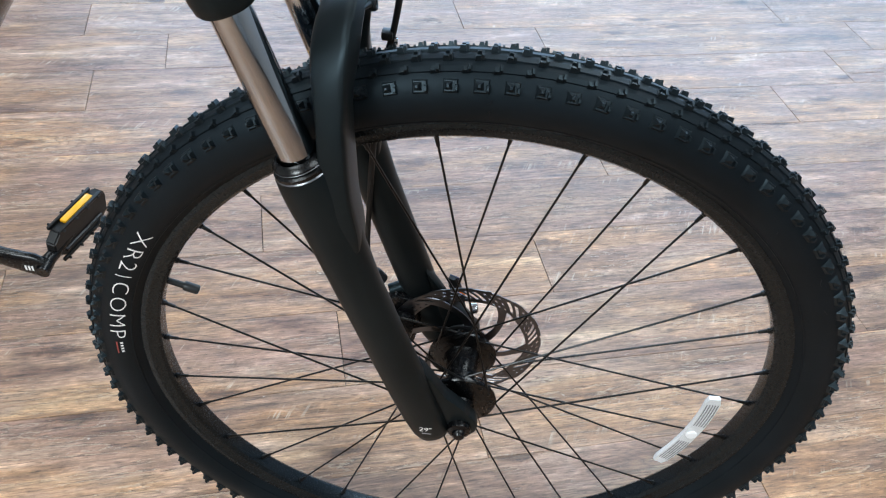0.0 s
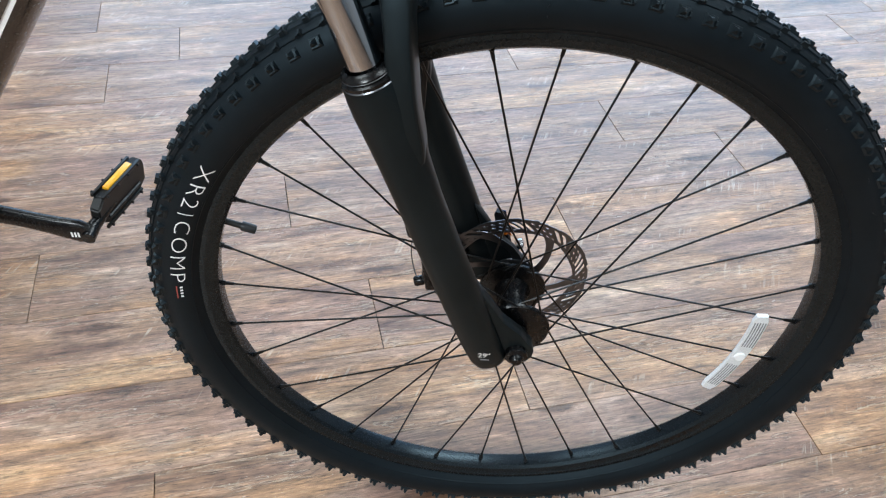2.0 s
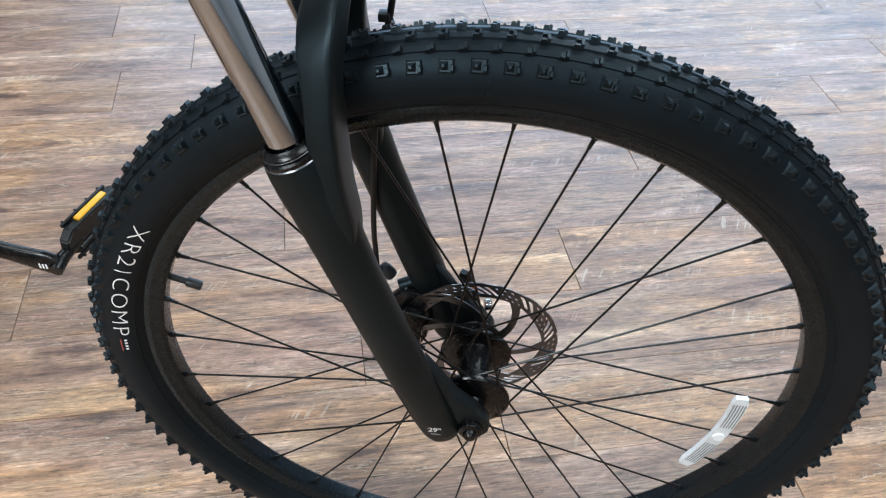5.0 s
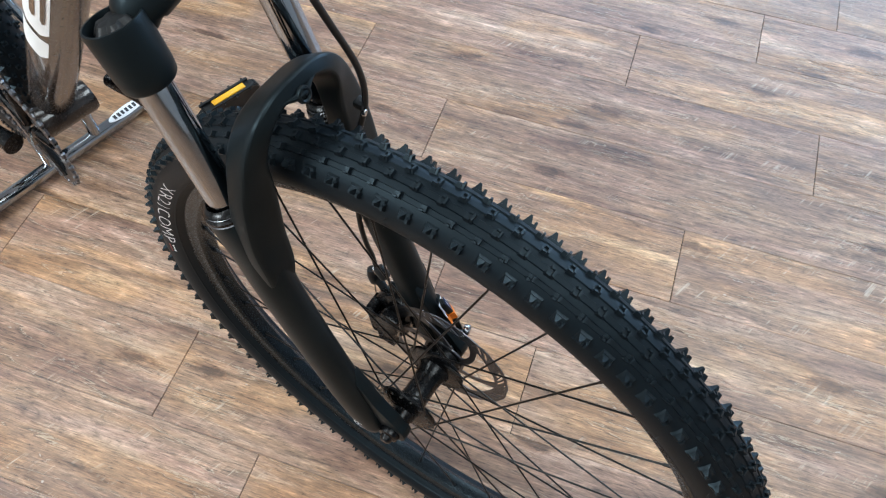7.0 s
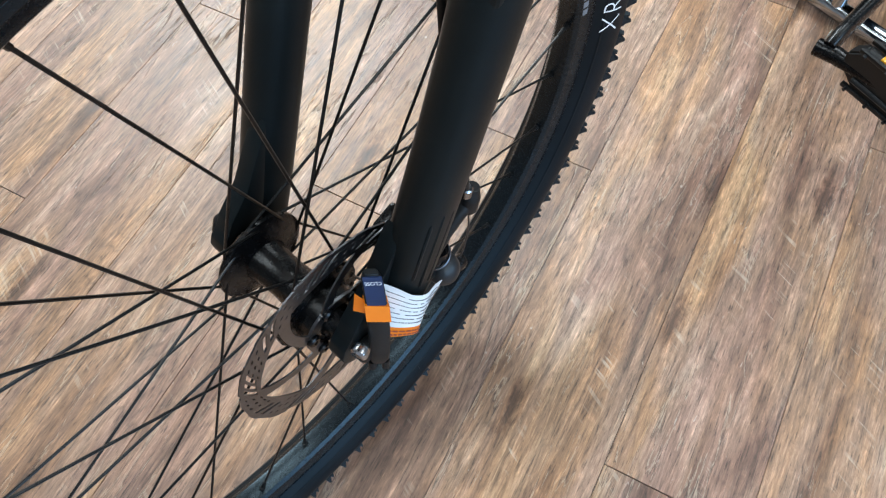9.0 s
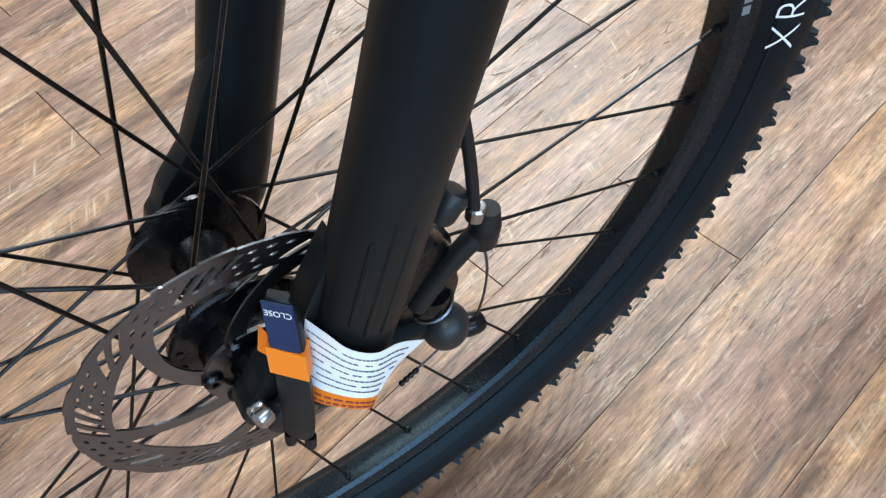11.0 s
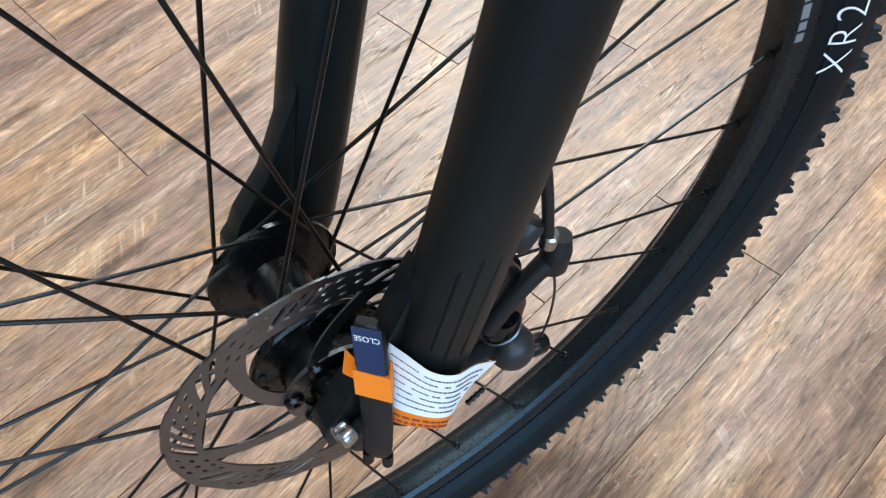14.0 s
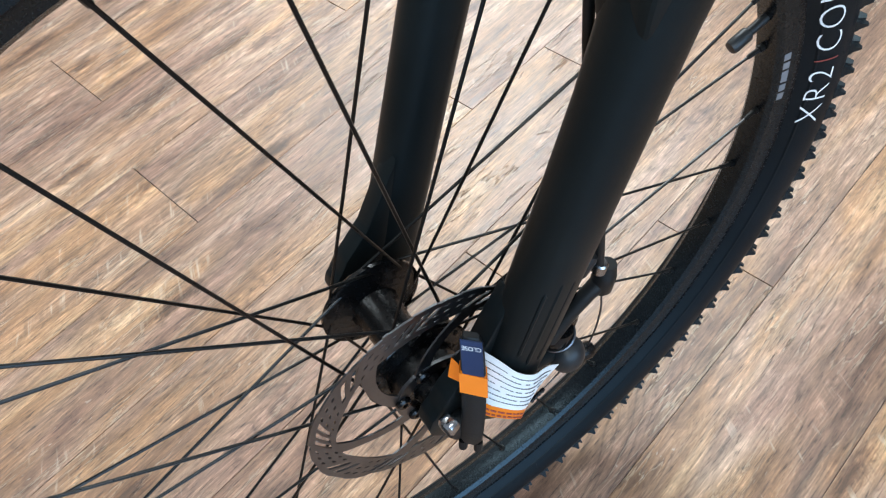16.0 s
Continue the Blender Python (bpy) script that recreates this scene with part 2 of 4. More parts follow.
def tube(points, radius, n=12, cap=True, radii=None):
    """A round bar along points."""
    bm = bmesh.new()
    pts = [Vector(p) for p in points]
    up = Vector((0.13, 0.21, 0.97)).normalized()
    rings = []
    side = None
    for i, p in enumerate(pts):
        d = (pts[min(i + 1, len(pts) - 1)] - pts[max(i - 1, 0)]).normalized()
        if side is None:
            side = d.cross(up)
            if side.length < 0.05:
                side = d.cross(Vector((1, 0, 0)))
        side = (side - d * side.dot(d)).normalized()
        o = d.cross(side)
        r = radii[i] if radii else radius
        rings.append([bm.verts.new(p + (side * math.cos(t) + o * math.sin(t)) * r) for t in (2 * math.pi * k / n for k in range(n))])
    for a, b in zip(rings, rings[1:]):
        for k in range(n):
            bm.faces.new((a[k], a[(k + 1) % n], b[(k + 1) % n], b[k]))
    if cap:
        bm.faces.new(rings[0])
        bm.faces.new(rings[-1])
    return bm


def spline(points, steps=8):
    """A smooth run through points (Catmull-Rom)."""
    p = [Vector(q) for q in points]
    p = [p[0] * 2 - p[1]] + p + [p[-1] * 2 - p[-2]]
    out = []
    for i in range(1, len(p) - 2):
        a, b, c, d = p[i - 1 : i + 3]
        for k in range(steps):
            t = k / steps
            out.append(0.5 * (2 * b + (c - a) * t + (2 * a - 5 * b + 4 * c - d) * t * t + (3 * b - a - 3 * c + d) * t ** 3))
    out.append(p[-2])
    return out


def loft(rings, cap=True):
    """A skin over rings of equally many points."""
    bm = bmesh.new()
    vs = [[bm.verts.new(p) for p in r] for r in rings]
    n = len(vs[0])
    for a, b in zip(vs, vs[1:]):
        for k in range(n):
            bm.faces.new((a[k], a[(k + 1) % n], b[(k + 1) % n], b[k]))
    if cap:
        bm.faces.new(vs[0])
        bm.faces.new(vs[-1])
    return bm


def prism(outline, y0, y1, bevel=0.0):
    """An outline in x and z, pushed out along y, with bevelled edges."""
    bm = bmesh.new()
    f = bm.faces.new([bm.verts.new((x, y0, z)) for x, z in outline])
    got = bmesh.ops.extrude_face_region(bm, geom=[f])
    bmesh.ops.translate(bm, vec=(0, y1 - y0, 0), verts=[v for v in got["geom"] if isinstance(v, bmesh.types.BMVert)])
    if bevel:
        bmesh.ops.bevel(bm, geom=list(bm.edges), offset=bevel, segments=2, affect="EDGES", profile=0.5)
    return bm


def box(sx, sy, sz, bevel=0.0, m=None):
    bm = bmesh.new()
    bmesh.ops.create_cube(bm, size=1)
    bmesh.ops.scale(bm, vec=(sx, sy, sz), verts=bm.verts)
    if bevel:
        bmesh.ops.bevel(bm, geom=list(bm.edges), offset=bevel, segments=2, affect="EDGES", profile=0.5)
    if m is not None:
        bmesh.ops.transform(bm, matrix=m, verts=bm.verts)
    return bm


def arc(cx, cz, r, a0, a1, n=10):
    return [(cx + r * math.cos(radians(a0 + (a1 - a0) * i / n)), cz + r * math.sin(radians(a0 + (a1 - a0) * i / n))) for i in range(n + 1)]


def thing(name, label, category, group="", kind=""):
    return tagged(new(name), label, category, group, kind)


def letters(text, size, space=1.0, thin=0.0):
    """Flat lettering as a mesh in x and y, its middle at the origin."""
    cu = bpy.data.curves.new("lettering", "FONT")
    cu.body, cu.size, cu.align_x, cu.align_y, cu.space_character = text, size, "CENTER", "CENTER", space
    cu.resolution_u = 4
    cu.offset = thin
    ob = bpy.data.objects.new("lettering", cu)
    scene.collection.objects.link(ob)
    bpy.context.view_layer.update()
    me = bpy.data.meshes.new_from_object(ob.evaluated_get(bpy.context.evaluated_depsgraph_get()))
    bpy.data.objects.remove(ob)
    return me


# ---------------------------------------------------------------- the room
floor = thing("floor", "wood-look vinyl plank floor, brown and worn pale", "floor", kind="structure")
bm = box(9.6, 9.6, 0.05, m=pose(0, 0.2, -0.0295))
part("subfloor", bm, M_SEAM, floor, "dark joints between the planks", smooth=False)

for nm, sx, sy, x, y in (("wall_north", 9.2, 0.12, 0, 4.4), ("wall_south", 9.2, 0.12, 0, -4.0), ("wall_east", 0.12, 8.28, 4.54, 0.2), ("wall_west", 0.12, 8.28, -4.54, 0.2)):
    w = part(nm, box(sx, sy, CEILING - 0.012, m=pose(x, y, CEILING / 2)), M_WALL, None, smooth=False)
    tagged(w, "plain painted shop wall", "wall", kind="structure")
c = part("ceiling", box(9.2, 8.6, 0.1, m=pose(0, 0.2, CEILING + 0.05)), M_CEIL, None, smooth=False)
tagged(c, "plain white ceiling", "ceiling", kind="structure")

# ---------------------------------------------------------------- the bicycle
ZC = 0.363  # height of the front axle
LEAN = radians(20.0)  # fork angle from the vertical
SL, CL = math.sin(LEAN), math.cos(LEAN)


def fk(u, v, w):
    """A place from the front axle: u up along the fork, v forward of it, w to the bicycle's left."""
    return Vector((-SL * u + CL * v, w, ZC + CL * u + SL * v))


def hubm(x, y, z):
    return Matrix.Translation((x, y, ZC + z))


bicycle = thing("bicycle", "black mountain bicycle with front suspension fork and disc brake", "bicycle")
WHEEL = hubm(0, 0, 0)

# tyre: casing with the lettering and its tread
TR, TA, TW = 0.336, 0.0262, 0.0272


def casing(psi, lift=0.0):
    """Radius and side offset on the tyre's section; psi 0 is the crown."""
    return TR + (TA + lift) * math.cos(psi), (TW + lift) * math.sin(psi)


prof = []
for i in range(-17, 18):
    psi = radians(i * 8.0)
    prof.append(casing(psi))
prof = [(0.3125, -0.0138)] + [(r, y) for r, y in prof if r > 0.3165] + [(0.3125, 0.0138)]
bm = lathe(prof, 192, closed=True)
bmesh.ops.transform(bm, matrix=WHEEL, verts=bm.verts)
for v in bm.verts:
    v.co.z = max(v.co.z, 0.0035)
tyre = part("front_tyre", bm, M_RUBBER, bicycle, "black knobbly mountain bike tyre")
for side in (-1, 1):
    ring = [(0.3185, side * 0.0200), (0.3192, side * 0.0216), (0.3205, side * 0.0222), (0.3205, side * 0.0195)]
    b2 = lathe(ring, 160, closed=True)
    bmesh.ops.transform(b2, matrix=WHEEL, verts=b2.verts)
    part("bead_rib", b2, M_RUBBER, tyre)


def knob_mesh(name, blocks):
    """A tread knob of tapered blocks; each has its middle, half sizes, height, tip ratio and lean of the tip along x and y."""
    bm = bmesh.new()
    for cx, cy, lt, lw, h, k, sx, sy in blocks:
        lo = [(-lt, -lw), (lt, -lw), (lt, lw), (-lt, lw)]
        low = [bm.verts.new((cx + x, cy + y, -0.001)) for x, y in lo]
        top_ = [bm.verts.new((cx + x * k + sx, cy + y * k + sy, h)) for x, y in lo]
        for i in range(4):
            bm.faces.new((low[i], low[(i + 1) % 4], top_[(i + 1) % 4], top_[i]))
        bm.faces.new(top_)
    me = mesh_of(bm, name, smooth=False)
    me.materials.append(M_KNOB)
    return me


# the edge knob is a pointed fin with a shorter prong, the inner ones open horseshoes
KNOBS = {"shoulder": knob_mesh("shoulder_knob", [(0.0012, -0.0004, 0.0038, 0.0040, 0.0068, 0.22, 0.0004, 0.0004), (-0.0040, 0.0012, 0.0016, 0.0032, 0.0046, 0.5, 0.0, 0.0), (0.0, 0.0, 0.0056, 0.0050, 0.0018, 0.75, 0.0, 0.0)]),
         "middle": knob_mesh("middle_knob", [(-0.0020, 0.0, 0.0013, 0.0030, 0.0045, 0.66, 0.0, 0.0), (0.0010, 0.0020, 0.0024, 0.0011, 0.0038, 0.62, 0.0, 0.0), (0.0004, -0.0006, 0.0024, 0.0018, 0.0014, 0.8, 0.0, 0.0)]),
         "centre": knob_mesh("centre_knob", [(-0.0022, 0.0, 0.0013, 0.0038, 0.0044, 0.70, 0.0, 0.0), (0.0010, 0.0027, 0.0026, 0.0012, 0.0040, 0.66, 0.0, 0.0),
                                             (0.0004, -0.0027, 0.0019, 0.0012, 0.0038, 0.66, 0.0, 0.0), (0.0008, 0.0, 0.0030, 0.0024, 0.0014, 0.85, 0.0, 0.0)])}
# section angle, kind, count, start
TREAD = ((-58, "shoulder", 104, 0.0), (58, "shoulder", 104, 0.5), (-33, "middle", 104, 0.5), (33, "middle", 104, 0.0),
         (-11, "centre", 104, 0.1), (11, "centre", 104, 0.6))
rest_v, rest_f = [], []
rnd = random.Random(4)
single = 0
for deg, kind, count, start in TREAD:
    psi = radians(deg)
    r, y = casing(psi)
    me = KNOBS[kind]
    for i in range(count):
        a = 2 * math.pi * (i + start) / count
        rad = Vector((math.cos(a), 0, math.sin(a)))
        out = (rad * math.cos(psi) * TW + Vector((0, 1, 0)) * math.sin(psi) * TA).normalized()
        tan = Vector((-math.sin(a), 0, math.cos(a)))
        across = out.cross(tan)
        at = rad * r + Vector((0, y, 0)) + Vector((0, 0, ZC))
        sc = 1 + rnd.uniform(-0.06, 0.06)
        m = Matrix.Translation(at) @ Matrix((tan, across, out)).transposed().to_4x4() @ Matrix.Rotation(rnd.uniform(-0.06, 0.06), 4, "Z") @ Matrix.Diagonal((sc, sc, 1, 1))
        if 28 < math.degrees(a) < 132 and single < 300:
            ob = new("tread_knob", me)
            ob.parent = tyre
            ob.matrix_basis = m
            single += 1
        else:
            base = len(rest_v)
            for v in me.vertices:
                p = m @ v.co
                p.z = max(p.z, 0.0005)
                rest_v.append(p)
            rest_f += [[base + k for k in f.vertices] for f in me.polygons]
me = bpy.data.meshes.new("tread")
me.from_pydata(rest_v, [], rest_f)
tagged(part("tread", me, M_KNOB, tyre, "small rubber tread blocks"), kind="stuff")

# low ribs that join the blocks of a row
for deg, wd in ((-33, 0.0026), (-11, 0.0032), (11, 0.0032), (33, 0.0026)):
    psi = radians(deg)
    r0, y0 = casing(psi)
    nr, ny = math.cos(psi), math.sin(psi)
    sec = [(r0 - nr * 0.001 - ny * wd, y0 - ny * 0.001 + nr * wd), (r0 + nr * 0.0011 - ny * wd * 0.7, y0 + ny * 0.0011 + nr * wd * 0.7),
           (r0 + nr * 0.0011 + ny * wd * 0.7, y0 + ny * 0.0011 - nr * wd * 0.7), (r0 - nr * 0.001 + ny * wd, y0 - ny * 0.001 - nr * wd)]
    b2 = lathe(sec, 160, closed=True)
    bmesh.ops.transform(b2, matrix=WHEEL, verts=b2.verts)
    for v in b2.verts:
        v.co.z = max(v.co.z, 0.002)
    part("tread_rib", b2, M_RUBBER, tyre)

# thin moulding hairs on the sidewalls
hv, hf = [], []
for i in range(46):
    a = rnd.uniform(0, 2 * math.pi)
    side = rnd.choice((-1, 1))
    psi = radians(side * rnd.choice((78, 88, 96, 125)))
    r, y = casing(psi)
    rad, tan = Vector((math.cos(a), 0, math.sin(a))), Vector((-math.sin(a), 0, math.cos(a)))
    p = rad * r + Vector((0, y, ZC))
    d = (Vector((0, side, 0)) + rad * rnd.uniform(-0.6, 0.6) + tan * rnd.uniform(-0.5, 0.5)).normalized() * rnd.uniform(0.003, 0.007)
    if p.z < 0.03:
        continue
    b0 = len(hv)
    e1, e2 = tan * 0.0003, rad * 0.0003
    hv += [p + e1, p - e1 + e2, p - e1 - e2, p + d]
    hf += [[b0, b0 + 1, b0 + 3], [b0 + 1, b0 + 2, b0 + 3], [b0 + 2, b0, b0 + 3]]
me = bpy.data.meshes.new("moulding_hairs")
me.from_pydata(hv, [], hf)
tagged(part("moulding_hairs", me, M_GREYPLAS, tyre, "fine rubber moulding hairs"), kind="stuff")


def on_sidewall(me, angle, radius, side, name, material, parent, label=""):
    """Wraps flat lettering onto the tyre's sidewall; the text's up points to the tread or away from it."""
    bm = bmesh.new()
    bm.from_mesh(me)
    bmesh.ops.triangulate(bm, faces=bm.faces)
    bmesh.ops.subdivide_edges(bm, edges=bm.edges, cuts=2, use_grid_fill=True)
    bm.to_mesh(me)
    bm.free()
    for v in me.vertices:
        x, y = v.co.x, v.co.y
        a = radians(angle) + (x / radius) * 1.0
        r = radius - y
        psi = math.acos(max(-1, min(1, (r - TR) / (TA + 0.0006))))
        yy = (TW + 0.0007) * math.sin(psi)
        if side > 0:
            a = radians(angle) - x / radius
        v.co = (r * math.cos(a), side * yy, ZC + r * math.sin(a))
    me.materials.clear()
    ob = part(name, me, material, parent, label)
    return ob


# rim
half = [(0.3155, 0.0128), (0.3130, 0.0146), (0.3085, 0.0144), (0.3060, 0.0128), (0.3000, 0.0112), (0.2968, 0.0080), (0.2962, 0.0035)]
prof = [(r, -y) for r, y in half] + [(r, y) for r, y in reversed(half)]
bm = lathe(prof, 192, closed=True)
bmesh.ops.transform(bm, matrix=WHEEL, verts=bm.verts)
rim = part("front_rim", bm, M_RIM, bicycle, "black double-wall alloy rim", angle=25)

# spokes, three-cross, and their nipples
FIRST = 99.6
RN, RH = 0.2970, 0.0302
spoke_mesh, nipple_mesh = {}, None
for k in range(32):
    a = radians(FIRST - 11.25 * k)
    right = k % 2 == 0
    sign = {0: -1, 2: 1, 1: 1, 3: -1}[k % 4]
    b = a + sign * radians(67.5)
    yh = -0.033 if right else 0.022
    yh += 0.0022 if (k // 2) % 2 else -0.0022
    top = Vector((RN * math.cos(a), -0.002 if right else 0.002, ZC + RN * math.sin(a)))
    foot = Vector((RH * math.cos(b), yh, ZC + RH * math.sin(b)))
    d = top - foot
    key = round(d.length, 4)
    if key not in spoke_mesh:
        bm = tube([(0, 0, 0), (0, 0, d.length)], 0.00105, 8)
        spoke_mesh[key] = mesh_of(bm, "spoke")
        spoke_mesh[key].materials.append(M_SPOKE)
    turn = d.to_track_quat("Z", "Y").to_matrix().to_4x4()
    ob = new("spoke", spoke_mesh[key])
    ob.parent, ob.matrix_basis = rim, Matrix.Translation(foot) @ turn
    if nipple_mesh is None:
        bm = lathe([(0.0005, -0.0125), (0.0016, -0.0122), (0.0019, -0.004), (0.0027, -0.0035), (0.0029, 0.001)], 8, axis="z")
        nipple_mesh = mesh_of(bm, "spoke_nipple")
        nipple_mesh.materials.append(M_SPOKE)
    ob = new("spoke_nipple", nipple_mesh)
    ob.parent, ob.matrix_basis = rim, Matrix.Translation(top) @ turn

# valve with its cap
va = radians(161.3)
vr = Vector((math.cos(va), 0, math.sin(va)))
turn = (-vr).to_track_quat("Z", "Y").to_matrix().to_4x4()
bm = lathe([(0.004, -0.002), (0.004, 0.001), (0.0031, 0.0012), (0.0031, 0.018)], 14, axis="z")
bmesh.ops.transform(bm, matrix=Matrix.Translation(vr * 0.2975 + Vector((0, 0, ZC))) @ turn, verts=bm.verts)
valve = part("valve_stem", bm, M_PLASTIC, rim, "black rubber valve stem")
bm = lathe([(0.0043, 0.016), (0.0047, 0.017), (0.0047, 0.028), (0.0040, 0.0300), (0.001, 0.0305)], 14, axis="z")
bmesh.ops.transform(bm, matrix=Matrix.Translation(vr * 0.2975 + Vector((0, 0, ZC))) @ turn, verts=bm.verts)
part("valve_cap", bm, M_GREYPLAS, rim, "dark plastic valve cap")

# hub: shell, two flanges, end caps
bm = lathe([(0.006, -0.050), (0.0105, -0.050), (0.0115, -0.046), (0.0135, -0.040), (0.0335, -0.0355), (0.0348, -0.034), (0.0348, -0.0315), (0.0330, -0.0305),
            (0.0165, -0.027), (0.0150, -0.020), (0.0145, -0.005), (0.0155, 0.010), (0.0190, 0.0185), (0.0330, 0.0195), (0.0348, 0.0205), (0.0348, 0.0232),
            (0.0335, 0.0245), (0.0225, 0.0262), (0.0225, 0.0385), (0.0130, 0.0395), (0.0110, 0.046), (0.0105, 0.050), (0.006, 0.050)], 56)
bmesh.ops.transform(bm, matrix=WHEEL, verts=bm.verts)
hub = part("front_hub", bm, M_HUB, bicycle, "gloss black alloy disc hub")
for k in range(16):
    for yh, yy, st in ((-0.0362, -0.034, 0.0), (0.0248, 0.023, 11.25)):
        a = radians(FIRST + 22.5 * k + st)
        bm = lathe([(0.0004, -0.0005), (0.0021, 0.0), (0.0017, 0.0014), (0.0004, 0.0017)], 8)
        if yh < 0:
            bmesh.ops.rotate(bm, verts=bm.verts, matrix=Matrix.Rotation(math.pi, 3, "Z"))
        bmesh.ops.translate(bm, verts=bm.verts, vec=(RH * math.cos(a), yh + (0.0006 if yh < 0 else -0.0004), ZC + RH * math.sin(a)))
        part("spoke_head", bm, M_SPOKE, hub)

# brake rotor: pierced ring with a stepped rim, swept arms and carrier
ROTOR_Y = 0.0400


def rotor_ring():
    n, radii = 480, [0.0640, 0.0664, 0.0678, 0.0694, 0.0710, 0.0726, 0.0742, 0.0758, 0.0774, 0.0805]
    rows = len(radii) - 1

    def solid(i, j):
        k, block = i % 48, i // 48
        if j in (0, rows - 1):
            return True
        # two or three short slanted slots, then small round piercings in rows
        slots = (1, 11) if block % 2 else (0, 8, 16)
        if any(s <= k < s + 5 for s in slots):
            return not 2 <= j <= 7
        return not (j in (1, 4, 7) and k in (23, 24, 25, 31, 32, 33, 39, 40, 41))

    bm = bmesh.new()
    vs = {}

    def vert(i, j, s):
        i %= n
        key = (i, j, s)
        if key not in vs:
            a = 2 * math.pi * (i + 2.4 * j) / n
            r = radii[j]
            if j == rows:
                r += 0.0016 * (0.5 - ((i * 6 / n) % 1.0)) + (0.0007 if (i // 14) % 2 else 0)
            if j == 0:
                r += 0.0010 * math.cos(6 * a)
            vs[key] = bm.verts.new((r * math.cos(a), ROTOR_Y + (0.0006 if s else -0.0006), ZC + r * math.sin(a)))
        return vs[key]

    ok = [[solid(i, j) for j in range(rows)] for i in range(n)]
    for i in range(n):
        for j in range(rows):
            if not ok[i][j]:
                continue
            for s in (0, 1):
                bm.faces.new((vert(i, j, s), vert(i + 1, j, s), vert(i + 1, j + 1, s), vert(i, j + 1, s)))
            if j == 0 or not ok[i][j - 1]:
                bm.faces.new((vert(i, j, 0), vert(i + 1, j, 0), vert(i + 1, j, 1), vert(i, j, 1)))
            if j == rows - 1 or not ok[i][j + 1]:
                bm.faces.new((vert(i, j + 1, 0), vert(i + 1, j + 1, 0), vert(i + 1, j + 1, 1), vert(i, j + 1, 1)))
            if not ok[(i - 1) % n][j]:
                bm.faces.new((vert(i, j, 0), vert(i, j + 1, 0), vert(i, j + 1, 1), vert(i, j, 1)))
            if not ok[(i + 1) % n][j]:
                bm.faces.new((vert(i + 1, j, 0), vert(i + 1, j + 1, 0), vert(i + 1, j + 1, 1), vert(i + 1, j, 1)))
    return bm


rotor = part("brake_rotor", rotor_ring(), M_STEEL, bicycle, "pierced brushed steel brake rotor", smooth=False)
for k in range(6):
    bm = bmesh.new()
    a0 = radians(60 * k + 14)
    left, rightv = [], []
    for s in range(11):
        t = s / 10
        r = 0.0215 + (0.0655 - 0.0215) * t
        a = a0 + radians(46) * t ** 0.8
        wdt = 0.0060 - 0.0018 * math.sin(math.pi * t) + 0.004 * max(0, t - 0.8)
        da = wdt / r
        left.append((r, a - da))
        rightv.append((r, a + da))
    grid = []
    for (r0, a_), (r1, b_) in zip(left, rightv):
        grid.append([bm.verts.new((r_ * math.cos(q), yy, ZC + r_ * math.sin(q))) for r_, q, yy in
                     ((r0, a_, ROTOR_Y - 0.00056), (r1, b_, ROTOR_Y - 0.00056), (r1, b_, ROTOR_Y + 0.00056), (r0, a_, ROTOR_Y + 0.00056))])
    for g, h in zip(grid, grid[1:]):
        for q in range(4):
            bm.faces.new((g[q], g[(q + 1) % 4], h[(q + 1) % 4], h[q]))
    part("rotor_arm", bm, M_STEEL, rotor, smooth=False)
bm = lathe([(0.0175, ROTOR_Y - 0.0011), (0.0255, ROTOR_Y - 0.0011), (0.0255, ROTOR_Y + 0.0011), (0.0175, ROTOR_Y + 0.0011)], 48, closed=True)
bmesh.ops.transform(bm, matrix=WHEEL, verts=bm.verts)
part("rotor_carrier", bm, M_STEEL, rotor, smooth=False)
for k in range(6):
    a = radians(60 * k + 16)
    bm = lathe([(0.0008, 0.0006), (0.0016, 0.0012), (0.0018, 0.0030), (0.0032, 0.0030), (0.0046, 0.0018), (0.0048, 0.0), (0.0048, -0.001)], 14)
    bmesh.ops.translate(bm, verts=bm.verts, vec=(0.0215 * math.cos(a), ROTOR_Y + 0.0011, ZC + 0.0215 * math.sin(a)))
    part("rotor_bolt", bm, M_HUB, rotor, "black rotor bolt")

# ---- suspension fork
AXV = -0.0278  # the legs stand behind the axle
SEAL_W, CROWN_W = {-1: 0.0628, 1: 0.0655}, {-1: 0.0585, 1: 0.0630}  # stanchions at the seals and in the crown


